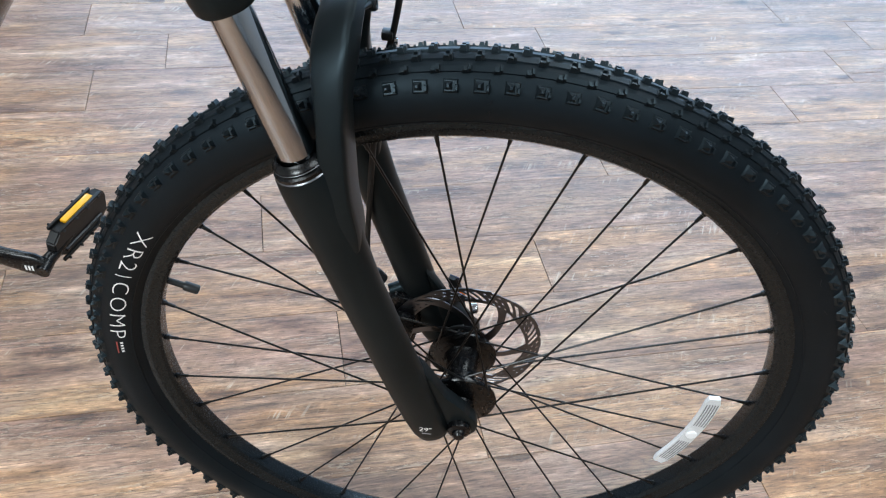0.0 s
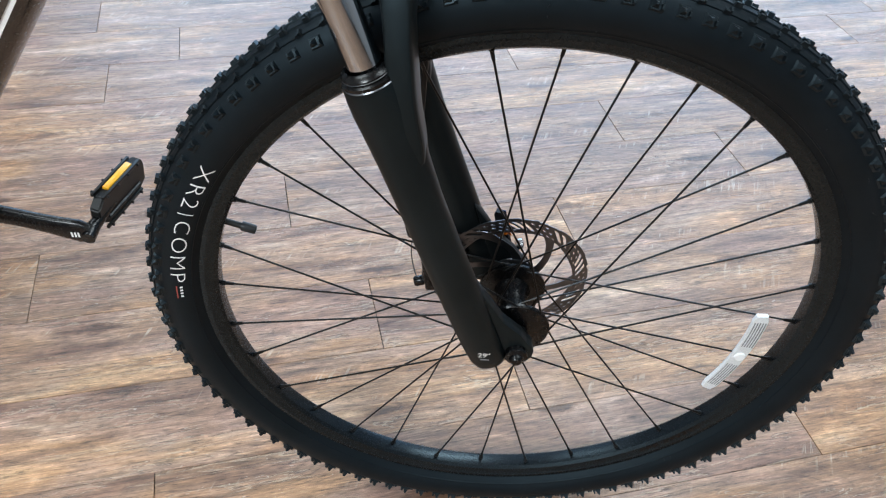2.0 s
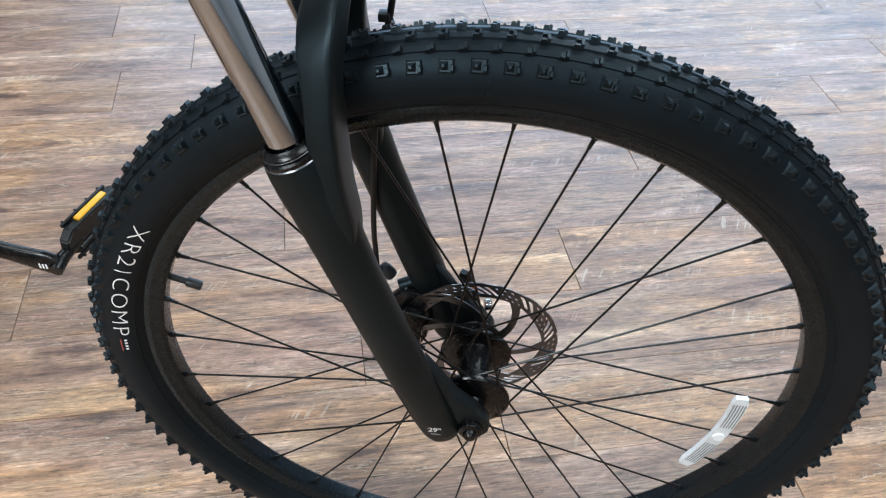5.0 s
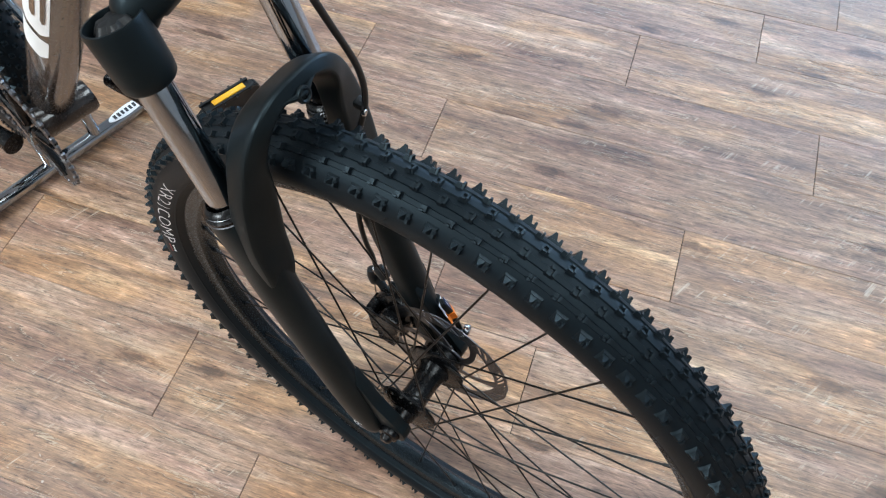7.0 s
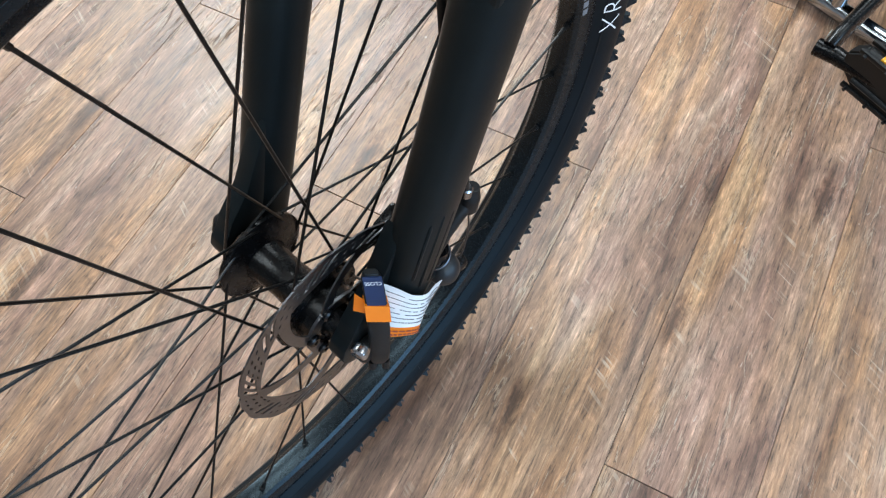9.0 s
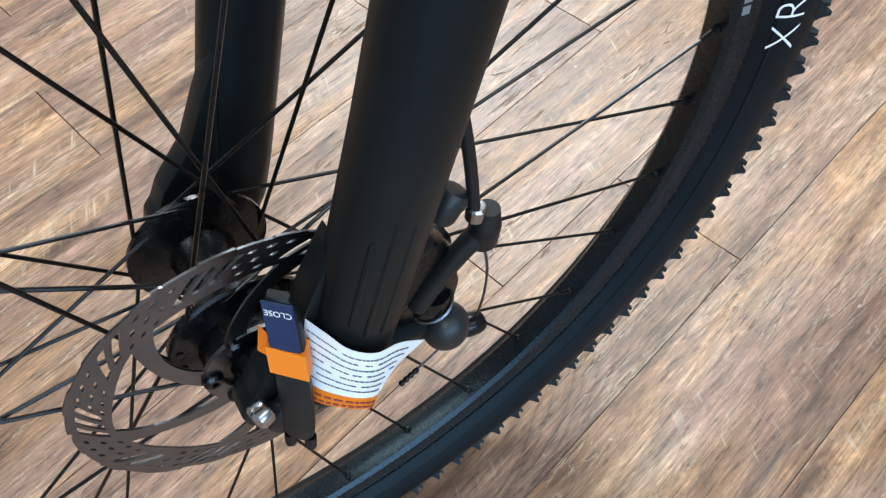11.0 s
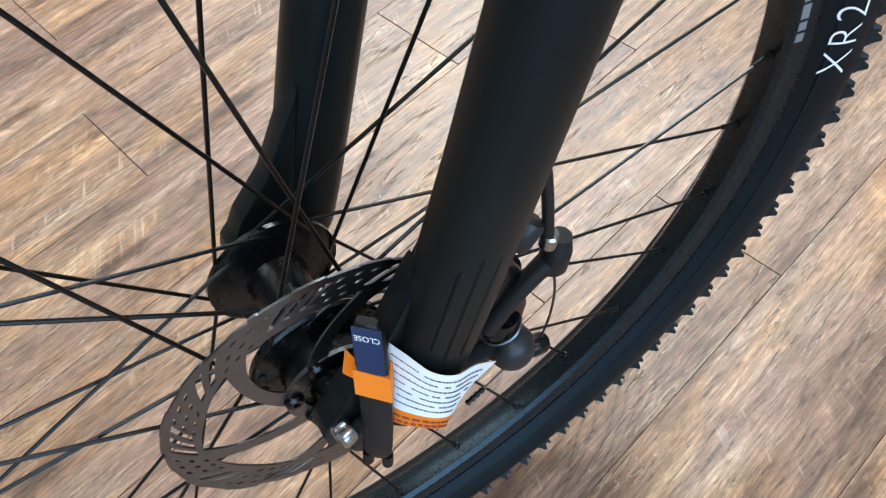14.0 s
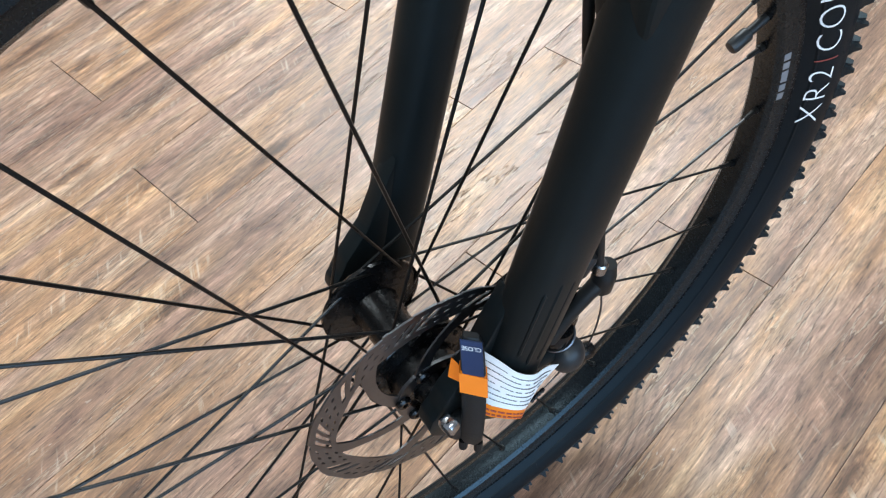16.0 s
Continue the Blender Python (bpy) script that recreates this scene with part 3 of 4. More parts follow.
def leg_rings(s, n=28):
    """Sections of a lower leg: u, v, w, half depth, half width."""
    secs = [(-0.0105, AXV, 0.0605, 0.006, 0.005), (-0.0095, AXV, 0.0605, 0.012, 0.009), (-0.006, AXV, 0.0605, 0.0156, 0.0122), (0.004, AXV, 0.061, 0.0182, 0.0142),
            (0.03, AXV - 0.0006, 0.0622, 0.0190, 0.0153), (0.07, AXV - 0.001, 0.0634, 0.0190, 0.0160), (0.15, AXV - 0.0012, 0.0648, 0.0188, 0.0164), (0.21, AXV - 0.001, 0.0652, 0.0190, 0.0170),
            (0.25, AXV, 0.0652, 0.0202, 0.0178), (0.28, AXV + 0.001, SEAL_W[s] + 0.0002, 0.0228, 0.0190), (0.30, AXV + 0.0012, SEAL_W[s], 0.0240, 0.0196), (0.315, AXV + 0.0005, SEAL_W[s], 0.0228, 0.0196),
            (0.324, AXV, SEAL_W[s], 0.0212, 0.0196), (0.327, AXV, SEAL_W[s], 0.0200, 0.0192), (0.3272, AXV, SEAL_W[s], 0.0150, 0.0150)]
    out = []
    for u, v, w, rv, rw in secs:
        ring = []
        for i in range(n):
            a = 2 * math.pi * i / n
            c, q = math.cos(a), math.sin(a)
            # slightly squared section
            e = 0.92
            c, q = math.copysign(abs(c) ** e, c), math.copysign(abs(q) ** e, q)
            ring.append(fk(u, v + rv * c, s * (w + rw * q)))
        out.append(ring)
    return out


for s, nm in ((-1, "right"), (1, "left")):
    leg = part("fork_lower_leg", loft(leg_rings(s)), M_FORK, bicycle, "satin black suspension fork lower leg", angle=50)
    # seal on top of the leg
    bm = lathe([(0.0140, 0.0075), (0.0150, 0.0088), (0.0176, 0.0074), (0.0194, 0.0048), (0.0186, 0.0030), (0.0182, 0.0018), (0.0206, 0.0002), (0.0204, -0.0030), (0.0140, -0.003)], 40, axis="z", closed=True)
    m = Matrix.Translation(fk(0.3285, AXV, s * SEAL_W[s])) @ Matrix.Rotation(-LEAN, 4, "Y")
    bmesh.ops.transform(bm, matrix=m, verts=bm.verts)
    part("wiper_seal", bm, M_HUB, leg, "glossy black rubber wiper seal with a bright lip")
    bm = lathe([(0.0202, 0.0), (0.0211, 0.0010), (0.0203, 0.0020), (0.0190, 0.0010)], 40, axis="z", closed=True)
    bmesh.ops.transform(bm, matrix=m @ Matrix.Translation((0, 0, -0.0042)), verts=bm.verts)
    part("seal_lip", bm, M_STEEL, leg, "thin bright metal lip")
    # second lip ring, in steel so that it reads as a bright line
    bm = lathe([(0.0182, 0.0), (0.0192, 0.0007), (0.0184, 0.0014), (0.0174, 0.0007)], 40, axis="z", closed=True)
    bmesh.ops.transform(bm, matrix=m @ Matrix.Translation((0, 0, 0.0024)), verts=bm.verts)
    part("seal_spring", bm, M_STEEL, leg, "second thin bright lip ring")
    bm = tube([fk(0.30, AXV, s * SEAL_W[s]), fk(0.47, AXV, s * CROWN_W[s])], 0.0134, 40)
    part("fork_stanchion", bm, M_CHROME, bicycle, "polished grey chrome fork stanchion")
    # dropout with its web
    def loc(u, v):
        p = fk(u, v, 0)
        return p.x, p.z
    outline = [loc(0.098, AXV + 0.015), loc(0.072, AXV + 0.0215), loc(0.046, -0.0010), loc(0.022, 0.0110)]
    outline += [loc(0.0175 * math.sin(radians(q)), 0.0175 * math.cos(radians(q))) for q in (40, 15, -10, -40, -70, -95, -120)]
    outline += [loc(-0.007, AXV + 0.013), loc(0.01, AXV + 0.010)]
    bm = prism(outline, s * 0.0500, s * 0.0640, 0.0015)
    part("dropout", bm, M_FORK, leg, "satin black fork dropout")
    # recessed slots moulded low on the outer face
    for q, (v0, u0, u1) in enumerate(() if s < 0 else ((-0.010, 0.060, 0.115), (-0.0035, 0.052, 0.118), (0.004, 0.052, 0.118), (0.0105, 0.060, 0.110))):
        half_w = 0.0160 * math.sqrt(max(0.05, 1 - abs(v0 / 0.0190) ** 2.1))
        p0, p1 = fk(u0, AXV + v0, s * (0.0630 + half_w - 0.0006)), fk(u1, AXV + v0, s * (0.0642 + half_w - 0.0006))
        part("moulded_slot", tube([p0, p0.lerp(p1, 0.05), p0.lerp(p1, 0.95), p1], 0.001, 8, radii=[0.0004, 0.0013, 0.0013, 0.0004]), M_FORK, leg)

# arch: one broad band over the tyre
arch_path = [(0.236, -0.024, 0.0648, 0.0080, 0.0120), (0.262, -0.018, 0.0640, 0.0115, 0.0165), (0.295, -0.012, 0.0640, 0.0115, 0.0182), (0.325, -0.004, 0.0610, 0.0108, 0.0180), (0.350, 0.003, 0.0570, 0.0105, 0.0160),
             (0.376, 0.0105, 0.0510, 0.0125, 0.0115), (0.394, 0.0170, 0.0390, 0.0155, 0.0088), (0.4035, 0.0205, 0.0220, 0.0172, 0.0072), (0.4055, 0.0215, 0.0, 0.0178, 0.0068)]
full = [(u, v, 0.0036 * min(1.0, (u - 0.23) / 0.08) - w if w else 0.0, a, b) for u, v, w, a, b in arch_path] + [(u, v, w, a, b) for u, v, w, a, b in reversed(arch_path[:-1])]
cent = spline([(u, v, w) for u, v, w, a, b in full], 5)
dims = spline([(a, b, 0) for u, v, w, a, b in full], 5)
rings = []
for i, (p, d) in enumerate(zip(cent, dims)):
    t = (cent[min(i + 1, len(cent) - 1)] - cent[max(i - 1, 0)]).normalized()
    fwd = Vector((0.30, 1.0, 0))
    fwd = (fwd - t * fwd.dot(t)).normalized()
    nrm = t.cross(fwd)
    ring = []
    for k in range(24):
        a = 2 * math.pi * k / 24
        c, q = math.cos(a), math.sin(a)
        c, q = math.copysign(abs(c) ** 0.38, c), math.copysign(abs(q) ** 0.42, q)
        o = p + fwd * (d.x * c) + nrm * (d.y * q)
        ring.append(fk(o.x, o.y, o.z))
    rings.append(ring)
arch = part("fork_arch", loft(rings), M_FORK, bicycle, "satin black fork arch over the tyre", angle=21)
# ribbed screw boss at the middle of its front edge
p = fk(0.4015, 0.0400, 0.0)
bm = lathe([(0.0034, -0.002), (0.0062, -0.002), (0.0068, 0.0005), (0.0062, 0.0024), (0.0048, 0.0028), (0.0036, 0.0018)], 24, axis="z", closed=True)
bmesh.ops.transform(bm, matrix=Matrix.Translation(p) @ Matrix.Rotation(radians(90) - LEAN, 4, "Y"), verts=bm.verts)
part("screw_boss", bm, M_FORK, arch, "round screw boss with a hollow middle")
for y_, up_, ln in ((0.0, 0.011, 0.0), (0.016, 0.004, 0.001), (-0.016, 0.004, 0.001)):
    e_ = fk(0.4030 + up_ * 0.6, 0.0395 - up_ * 0.5, y_)
    part("boss_rib", tube([p, p.lerp(e_, 0.5), e_], 0.002, 10, radii=[0.0030, 0.0025, 0.0012]), M_FORK, arch)

# crown with its sockets and the adjuster inside the right one
for s in (-1, 1):
    m = Matrix.Translation(fk(0.4455, AXV, s * CROWN_W[s])) @ Matrix.Rotation(-LEAN, 4, "Y")
    bm = lathe([(0.0136, 0.0), (0.0180, 0.0), (0.0198, 0.0025), (0.0208, 0.010), (0.0218, 0.046), (0.0212, 0.0485), (0.0196, 0.0485), (0.0186, 0.045), (0.0186, 0.028), (0.0136, 0.028)], 48, axis="z", closed=True)
    bmesh.ops.transform(bm, matrix=m, verts=bm.verts)
    crown = part("crown_socket", bm, M_FORK, bicycle, "satin black fork crown socket")
    bm = lathe([(0.0005, 0.050), (0.011, 0.049), (0.0145, 0.045), (0.0168, 0.042), (0.0170, 0.024)], 40, axis="z")
    for v in bm.verts:
        a = math.atan2(v.co.y, v.co.x)
        if v.co.z < 0.0495:
            k = 1 - 0.26 * (0.5 + 0.5 * math.cos(6 * a)) ** 1.5
            v.co.x *= k
            v.co.y *= k
    bmesh.ops.transform(bm, matrix=m, verts=bm.verts)
    part("adjuster_knob", bm, M_PLASTIC, crown, "ribbed black adjuster knob")
bridge = [(0.480, AXV - 0.002, -0.044), (0.492, AXV, -0.034), (0.500, AXV, 0.0), (0.492, AXV, 0.034), (0.480, AXV - 0.002, 0.049)]
pts = [fk(*q) for q in spline(bridge, 6)]
part("fork_crown", tube(pts, 0.02, 20, radii=[0.0130 + 0.0085 * math.sin(math.pi * i / (len(pts) - 1)) for i in range(len(pts))]), M_FORK, bicycle, "satin black forged fork crown")

# quick release: nut on the right, lever on the left
bm = lathe([(0.0008, -0.0770), (0.0040, -0.0768), (0.0062, -0.0745), (0.0068, -0.0715), (0.0105, -0.0700), (0.0112, -0.0680), (0.0112, -0.0640), (0.0060, -0.0640)], 28)
bmesh.ops.transform(bm, matrix=WHEEL, verts=bm.verts)
qr = part("quick_release_nut", bm, M_HUB, bicycle, "gloss black quick release nut")

# lever: a cam barrel on the axle and a flat handle turned up along the leg
bm = lathe([(0.0008, 0.0645), (0.0090, 0.0645), (0.0098, 0.066), (0.0098, 0.0715), (0.0085, 0.0735), (0.0050, 0.0745), (0.0008, 0.0748)], 28)
bmesh.ops.transform(bm, matrix=WHEEL, verts=bm.verts)
cam_barrel = part("quick_release_cam", bm, M_PLASTIC, bicycle, "black quick release cam housing")
bm = lathe([(0.0006, 0.0), (0.0052, 0.0), (0.0060, 0.0012), (0.0060, 0.006), (0.0045, 0.0075), (0.0006, 0.008)], 18)
bmesh.ops.transform(bm, matrix=hubm(0.0050, 0.0715, 0.0170) @ Matrix.Rotation(radians(-75), 4, "Z"), verts=bm.verts)
part("acorn_bolt", bm, M_BOLT, cam_barrel, "bright rounded bolt head")


def lever_at(u, across, out):
    """A place on the lever: u up its length, across it, and out from its face."""
    t = (u + 0.016) / 0.085
    w = 0.0775 - 0.0165 * t + 0.003 * math.sin(math.pi * min(1, max(0, t)))
    c_, s_ = math.cos(radians(36)), math.sin(radians(36))
    return fk(u + 0.0045 + 0.0005 * t, -0.0040 + 0.0108 * t + across * c_ + out * s_, w - across * s_ + out * c_)


rings = []
for i in range(15):
    t = i / 14
    u = -0.014 + 0.083 * t
    hw = 0.0063 + 0.0005 * math.sin(math.pi * t) - (0.0022 if i in (0, 14) else 0)
    th = 0.0032 - (0.0012 if i in (0, 14) else 0)
    rings.append([lever_at(u, sx * hw * k1, so * th * k2) for sx, so, k1, k2 in
                  ((-1, -1, 1, 0.6), (-1, 1, 1, 0.6), (-0.8, 1, 1, 1), (0.8, 1, 1, 1), (1, 1, 1, 0.6), (1, -1, 1, 0.6), (0.8, -1, 1, 1), (-0.8, -1, 1, 1))])
lever = part("quick_release_lever", loft(rings), M_PLASTIC, bicycle, "black quick release lever with a forked end", angle=45)
for sx in (-1, 1):
    p0, p1 = lever_at(-0.013, sx * 0.0044, 0.0), lever_at(-0.0195, sx * 0.0044, 0.0005)
    part("fork_prong", tube([p0, p0.lerp(p1, 0.6), p1], 0.002, 10, radii=[0.0027, 0.0027, 0.0025]), M_PLASTIC, lever)
rings = []
for i in range(9):
    u = 0.0460 + 0.022 * i / 8
    rings.append([lever_at(u, sx, so) for sx, so in ((-0.0058, 0.0028), (-0.0058, 0.0038), (0.0058, 0.0038), (0.0058, 0.0028))])
part("lever_plate", loft(rings), M_NAVY, lever, "dark blue plate on the lever", smooth=False)
me = letters("CLOSE", 0.0037, 1.0)
for v in me.vertices:
    v.co = lever_at(0.0640 - v.co.y, v.co.x * 0.95, 0.0042)
me.materials.clear()
part("lever_word", me, M_WHITE, lever, "pale word CLOSE")

# caliper behind the left leg


def rel(x, y, z):
    return Vector((x, y, ZC + z))


outline = [(q[0], ZC + q[1]) for q in ((-0.050, 0.050), (-0.074, 0.056), (-0.094, 0.034), (-0.096, 0.004), (-0.086, -0.030), (-0.062, -0.036), (-0.050, -0.010), (-0.046, 0.020))]
caliper = part("brake_caliper", prism(outline, 0.0430, 0.0580, 0.004), M_HUB, bicycle, "black mechanical disc brake caliper")
outline = [(q[0], ZC + q[1]) for q in ((-0.052, 0.040), (-0.072, 0.046), (-0.086, 0.020), (-0.080, -0.020), (-0.058, -0.024))]
part("inner_pad_body", prism(outline, 0.0250, 0.0368, 0.003), M_HUB, caliper)
part("caliper_bridge", box(0.012, 0.024, 0.05, 0.003, m=Matrix.Translation(rel(-0.088, 0.040, 0.008)) @ Matrix.Rotation(radians(-8), 4, "Y")), M_HUB, caliper)
# rounded actuator cap with its collar
bm = bmesh.new()
bmesh.ops.create_uvsphere(bm, u_segments=28, v_segments=18, radius=1.0)
bmesh.ops.transform(bm, matrix=Matrix.Translation(rel(-0.0835, 0.0600, -0.0235)) @ Matrix.Rotation(radians(-18), 4, "Y") @ Matrix.Diagonal((0.0118, 0.0118, 0.0132, 1)), verts=bm.verts)
part("actuator_cap", bm, M_GREYPLAS, caliper, "dark grey rounded actuator cap")
bm = lathe([(0.004, -0.006), (0.0092, -0.006), (0.0100, -0.004), (0.0092, 0.000), (0.0104, 0.002), (0.0098, 0.006), (0.004, 0.006)], 28, axis="z")
bmesh.ops.transform(bm, matrix=Matrix.Translation(rel(-0.0795, 0.0540, -0.0005)) @ Matrix.Rotation(radians(-14), 4, "Y"), verts=bm.verts)
part("actuator_collar", bm, M_HUB, caliper)
part("clamp_band", tube([rel(-0.0800 + 0.0106 * math.cos(a), 0.0545 + 0.0106 * math.sin(a), -0.0035 - 0.003 * math.cos(a)) for a in np.linspace(0, 2 * math.pi, 25)], 0.0011, 6), M_STEEL, caliper, "bright clamp band")
part("brake_arm", tube([rel(-0.072, 0.057, 0.004), rel(-0.086, 0.0585, 0.022), rel(-0.098, 0.0605, 0.036), rel(-0.1065, 0.061, 0.041)], 0.005, 14, radii=[0.0056, 0.0048, 0.0050, 0.0060]), M_PLASTIC, caliper, "black brake actuating arm")
bm = lathe([(0.001, -0.009), (0.0058, -0.009), (0.0070, -0.007), (0.0070, 0.004), (0.0066, 0.006), (0.0062, 0.007), (0.0050, 0.013), (0.001, 0.013)], 22, axis="z")
bmesh.ops.transform(bm, matrix=Matrix.Translation(rel(-0.1070, 0.061, 0.0420)) @ Matrix.Rotation(radians(-12), 4, "Y"), verts=bm.verts)
part("cable_stop", bm, M_PLASTIC, caliper, "black cable stop")
bm = lathe([(0.001, -0.003), (0.0042, -0.003), (0.0044, 0.003), (0.0036, 0.0042), (0.001, 0.0042)], 18, axis="z")
bmesh.ops.transform(bm, matrix=Matrix.Translation(rel(-0.1030, 0.0615, 0.0575)) @ Matrix.Rotation(radians(-12), 4, "Y"), verts=bm.verts)
part("ferrule", bm, M_BOLT, caliper, "bright cable ferrule")
bm = lathe([(0.001, -0.008), (0.0058, -0.008), (0.0066, -0.006), (0.0066, 0.004), (0.0056, 0.0065), (0.001, 0.007)], 20, axis="z")
bmesh.ops.transform(bm, matrix=Matrix.Translation(rel(-0.0930, 0.0580, 0.0680)) @ Matrix.Rotation(radians(-40), 4, "Y"), verts=bm.verts)
part("mount_bolt", bm, M_GREYPLAS, caliper, "dull grey mounting bolt")
bm = lathe([(0.001, -0.006), (0.0052, -0.006), (0.0060, -0.004), (0.0060, 0.003), (0.0048, 0.006), (0.001, 0.006)], 16, axis="z")
bmesh.ops.transform(bm, matrix=Matrix.Translation(rel(-0.0970, 0.0610, -0.0350)) @ Matrix.Rotation(radians(70), 4, "Y"), verts=bm.verts)
part("cable_anchor", bm, M_HUB, caliper, "black cable anchor bolt")
part("brake_cable", tube(spline([rel(-0.1065, 0.061, 0.032), rel(-0.1075, 0.0615, 0.010), rel(-0.1050, 0.0615, -0.012), rel(-0.1000, 0.0610, -0.032)], 6), 0.0007, 6), M_STEEL, caliper, "thin bare steel cable")
# loose end of the cable past its anchor, with a crimped cap
CE0, CE1 = Vector((-0.0530, 0.0630, 0.3120)), Vector((-0.0645, 0.0625, 0.3168))
part("cable_tail", tube(spline([CE0.lerp(CE1, 0.8), Vector((-0.0760, 0.0610, 0.3200)), rel(-0.0890, 0.0600, -0.0365), rel(-0.0970, 0.0605, -0.0350)], 6), 0.0007, 6), M_BOLT, caliper, "thin bare steel cable end")
bm = tube([CE0.lerp(CE1, q / 16) for q in range(17)], 0.0016, 10, radii=[0.0011] + [0.0017 if q % 4 < 2 else 0.0012 for q in range(15)] + [0.0013])
part("cable_crimp", bm, M_HUB, caliper, "black crimped cable end cap")
part("mount_post", tube([fk(0.075, -0.040, 0.060), rel(-0.080, 0.056, 0.050)], 0.007, 14), M_FORK, caliper)
part("mount_post", tube([fk(0.012, -0.040, 0.060), rel(-0.072, 0.055, -0.016)], 0.007, 14), M_FORK, caliper)

# brake hose from the handlebar over the arch, clipped to the left leg
pts = spline([fk(0.60, 0.105, -0.035), fk(0.52, 0.100, -0.012), fk(0.455, 0.078, 0.016), fk(0.395, 0.055, 0.042), fk(0.352, 0.034, 0.0525), fk(0.315, 0.012, 0.0500),
              fk(0.26, -0.012, 0.043), fk(0.20, -0.036, 0.044), fk(0.155, -0.0540, 0.051), fk(0.1227, -0.0655, 0.058), fk(0.090, -0.0765, 0.0615)], 8)
part("brake_hose", tube(pts, 0.0026, 12), M_PLASTIC, bicycle, "black brake cable housing")
clip = part("hose_clip", box(0.009, 0.010, 0.007, 0.0018, m=Matrix.Translation(fk(0.350, 0.0285, 0.0520))), M_PLASTIC, bicycle, "small black hose clip")
bm = lathe([(0.0006, 0.0), (0.0026, 0.0003), (0.0032, 0.0012), (0.0030, 0.003), (0.0006, 0.003)], 14)
bmesh.ops.transform(bm, matrix=Matrix.Translation(fk(0.3445, 0.0355, 0.0480)) @ Matrix.Rotation(radians(100), 4, "Z"), verts=bm.verts)
part("clip_screw", bm, M_BOLT, clip, "bright clip screw")

# size marking on the right leg
me = letters('29"', 0.0088, 1.0)
for v in me.vertices:
    v.co = fk(0.0200 + v.co.y * CL - v.co.x * SL, AXV + v.co.x * CL + v.co.y * SL + 0.001, -0.0615 - 0.0160)
me.materials.clear()
part("size_mark", me, M_WHITE, bicycle, 'white 29" size mark')
part("size_underline", box(0.0085, 0.0004, 0.0010, m=Matrix.Translation(fk(0.0135, AXV, -0.0772))), M_GREY, bicycle)

# tyre lettering on both sidewalls
for side, middle, rad_ in ((-1, 160.4, 0.3312), (1, 167.4, 0.3250)):
    for text, off, width, mat in (("XR2", -0.0500, 0.0525, M_WHITE), ("COMP", 0.0350, 0.0815, M_WHITE)):
        me = letters(text, 0.0200, 1.12, -0.00036)
        xs = [v.co.x for v in me.vertices]
        k = width / (max(xs) - min(xs))
        for v in me.vertices:
            v.co.x = (v.co.x - (max(xs) + min(xs)) / 2) * k + off
        on_sidewall(me, middle, rad_, side, "tyre_lettering", mat, tyre, "white raised tyre lettering")
    bars = [(-0.0150, 0.0, 0.0011, 0.0135, M_RED if side > 0 else M_PAPER)]
    for q in range(4):
        bars.append((0.0835 + q * 0.0042, 0.0030, 0.0024, 0.0024, M_PAPER))
    bars.append((0.0900, -0.0012, 0.0170, 0.0012, M_RED))
    for x, y, w, h, mat in bars:
        bm = bmesh.new()
        vs = [[bm.verts.new((x - w / 2 + w * i / 4, y - h / 2 + h * q / 8, 0)) for i in range(5)] for q in range(9)]
        for q in range(8):
            for i in range(4):
                bm.faces.new((vs[q][i], vs[q][i + 1], vs[q + 1][i + 1], vs[q + 1][i]))
        on_sidewall(mesh_of(bm, "marking"), middle, rad_, side, "tyre_marking", mat, tyre)
# glossy marks on the rim
for side in (-1, 1):
    for base in ((-52, -46, -41) if side < 0 else (172, 168)):
        for q in range(3):
            a = radians(base + q * 1.6)
            bm = box(0.0062, 0.0004, 0.0046, m=Matrix.Translation((0.3032 * math.cos(a), side * 0.01215, ZC + 0.3032 * math.sin(a))) @ Matrix.Rotation(-(a + math.pi / 2), 4, "Y") @ Matrix.Rotation(radians(side * 14), 4, "X"))
            part("rim_marking", bm, M_HUB if side < 0 else M_GREY, rim, smooth=False)

# spoke reflector: a curved milky bar clipped over three spokes
reflector = None
for face, yy in (("front", -0.0125),):
    bm = bmesh.new()
    rings = []
    for i in range(17):
        t = i / 16
        a = radians(2.5 + (-25.6 - 2.5) * t)
        rr = 0.2535
        hw = 0.0085 * (1 if 0 < i < 16 else 0.72)
        rings.append([(r_ * math.cos(a), y_, ZC + r_ * math.sin(a)) for r_, y_ in ((rr - hw, yy + 0.0026), (rr - hw + 0.001, yy), (rr + hw - 0.001, yy), (rr + hw, yy + 0.0026), (rr + hw - 0.001, yy + 0.0052), (rr - hw + 0.001, yy + 0.0052))])
    reflector = part("spoke_reflector", loft(rings), M_CLEAR, bicycle, "milky clear plastic spoke reflector", smooth=False)
    a = radians(-11.8)
    bm = lathe([(0.001, yy - 0.0022), (0.0052, yy - 0.002), (0.0062, yy), (0.0062, yy + 0.006)], 16)
    bmesh.ops.translate(bm, verts=bm.verts, vec=(0.2535 * math.cos(a), 0, ZC + 0.2535 * math.sin(a)))
    part("reflector_clip", bm, M_PAPER, reflector, "white clip")
    for a0, a1, n in ((0.5, -8.2, 5), (-15.0, -23.5, 5)):
        for q in range(n):
            r_ = 0.2535 - 0.0056 + 0.0028 * q
            pts = [(r_ * math.cos(radians(a0 + (a1 - a0) * i / 6)), yy - 0.0003, ZC + r_ * math.sin(radians(a0 + (a1 - a0) * i / 6))) for i in range(7)]
            part("reflector_rib", tube(pts, 0.0005, 6), M_GREY, reflector)

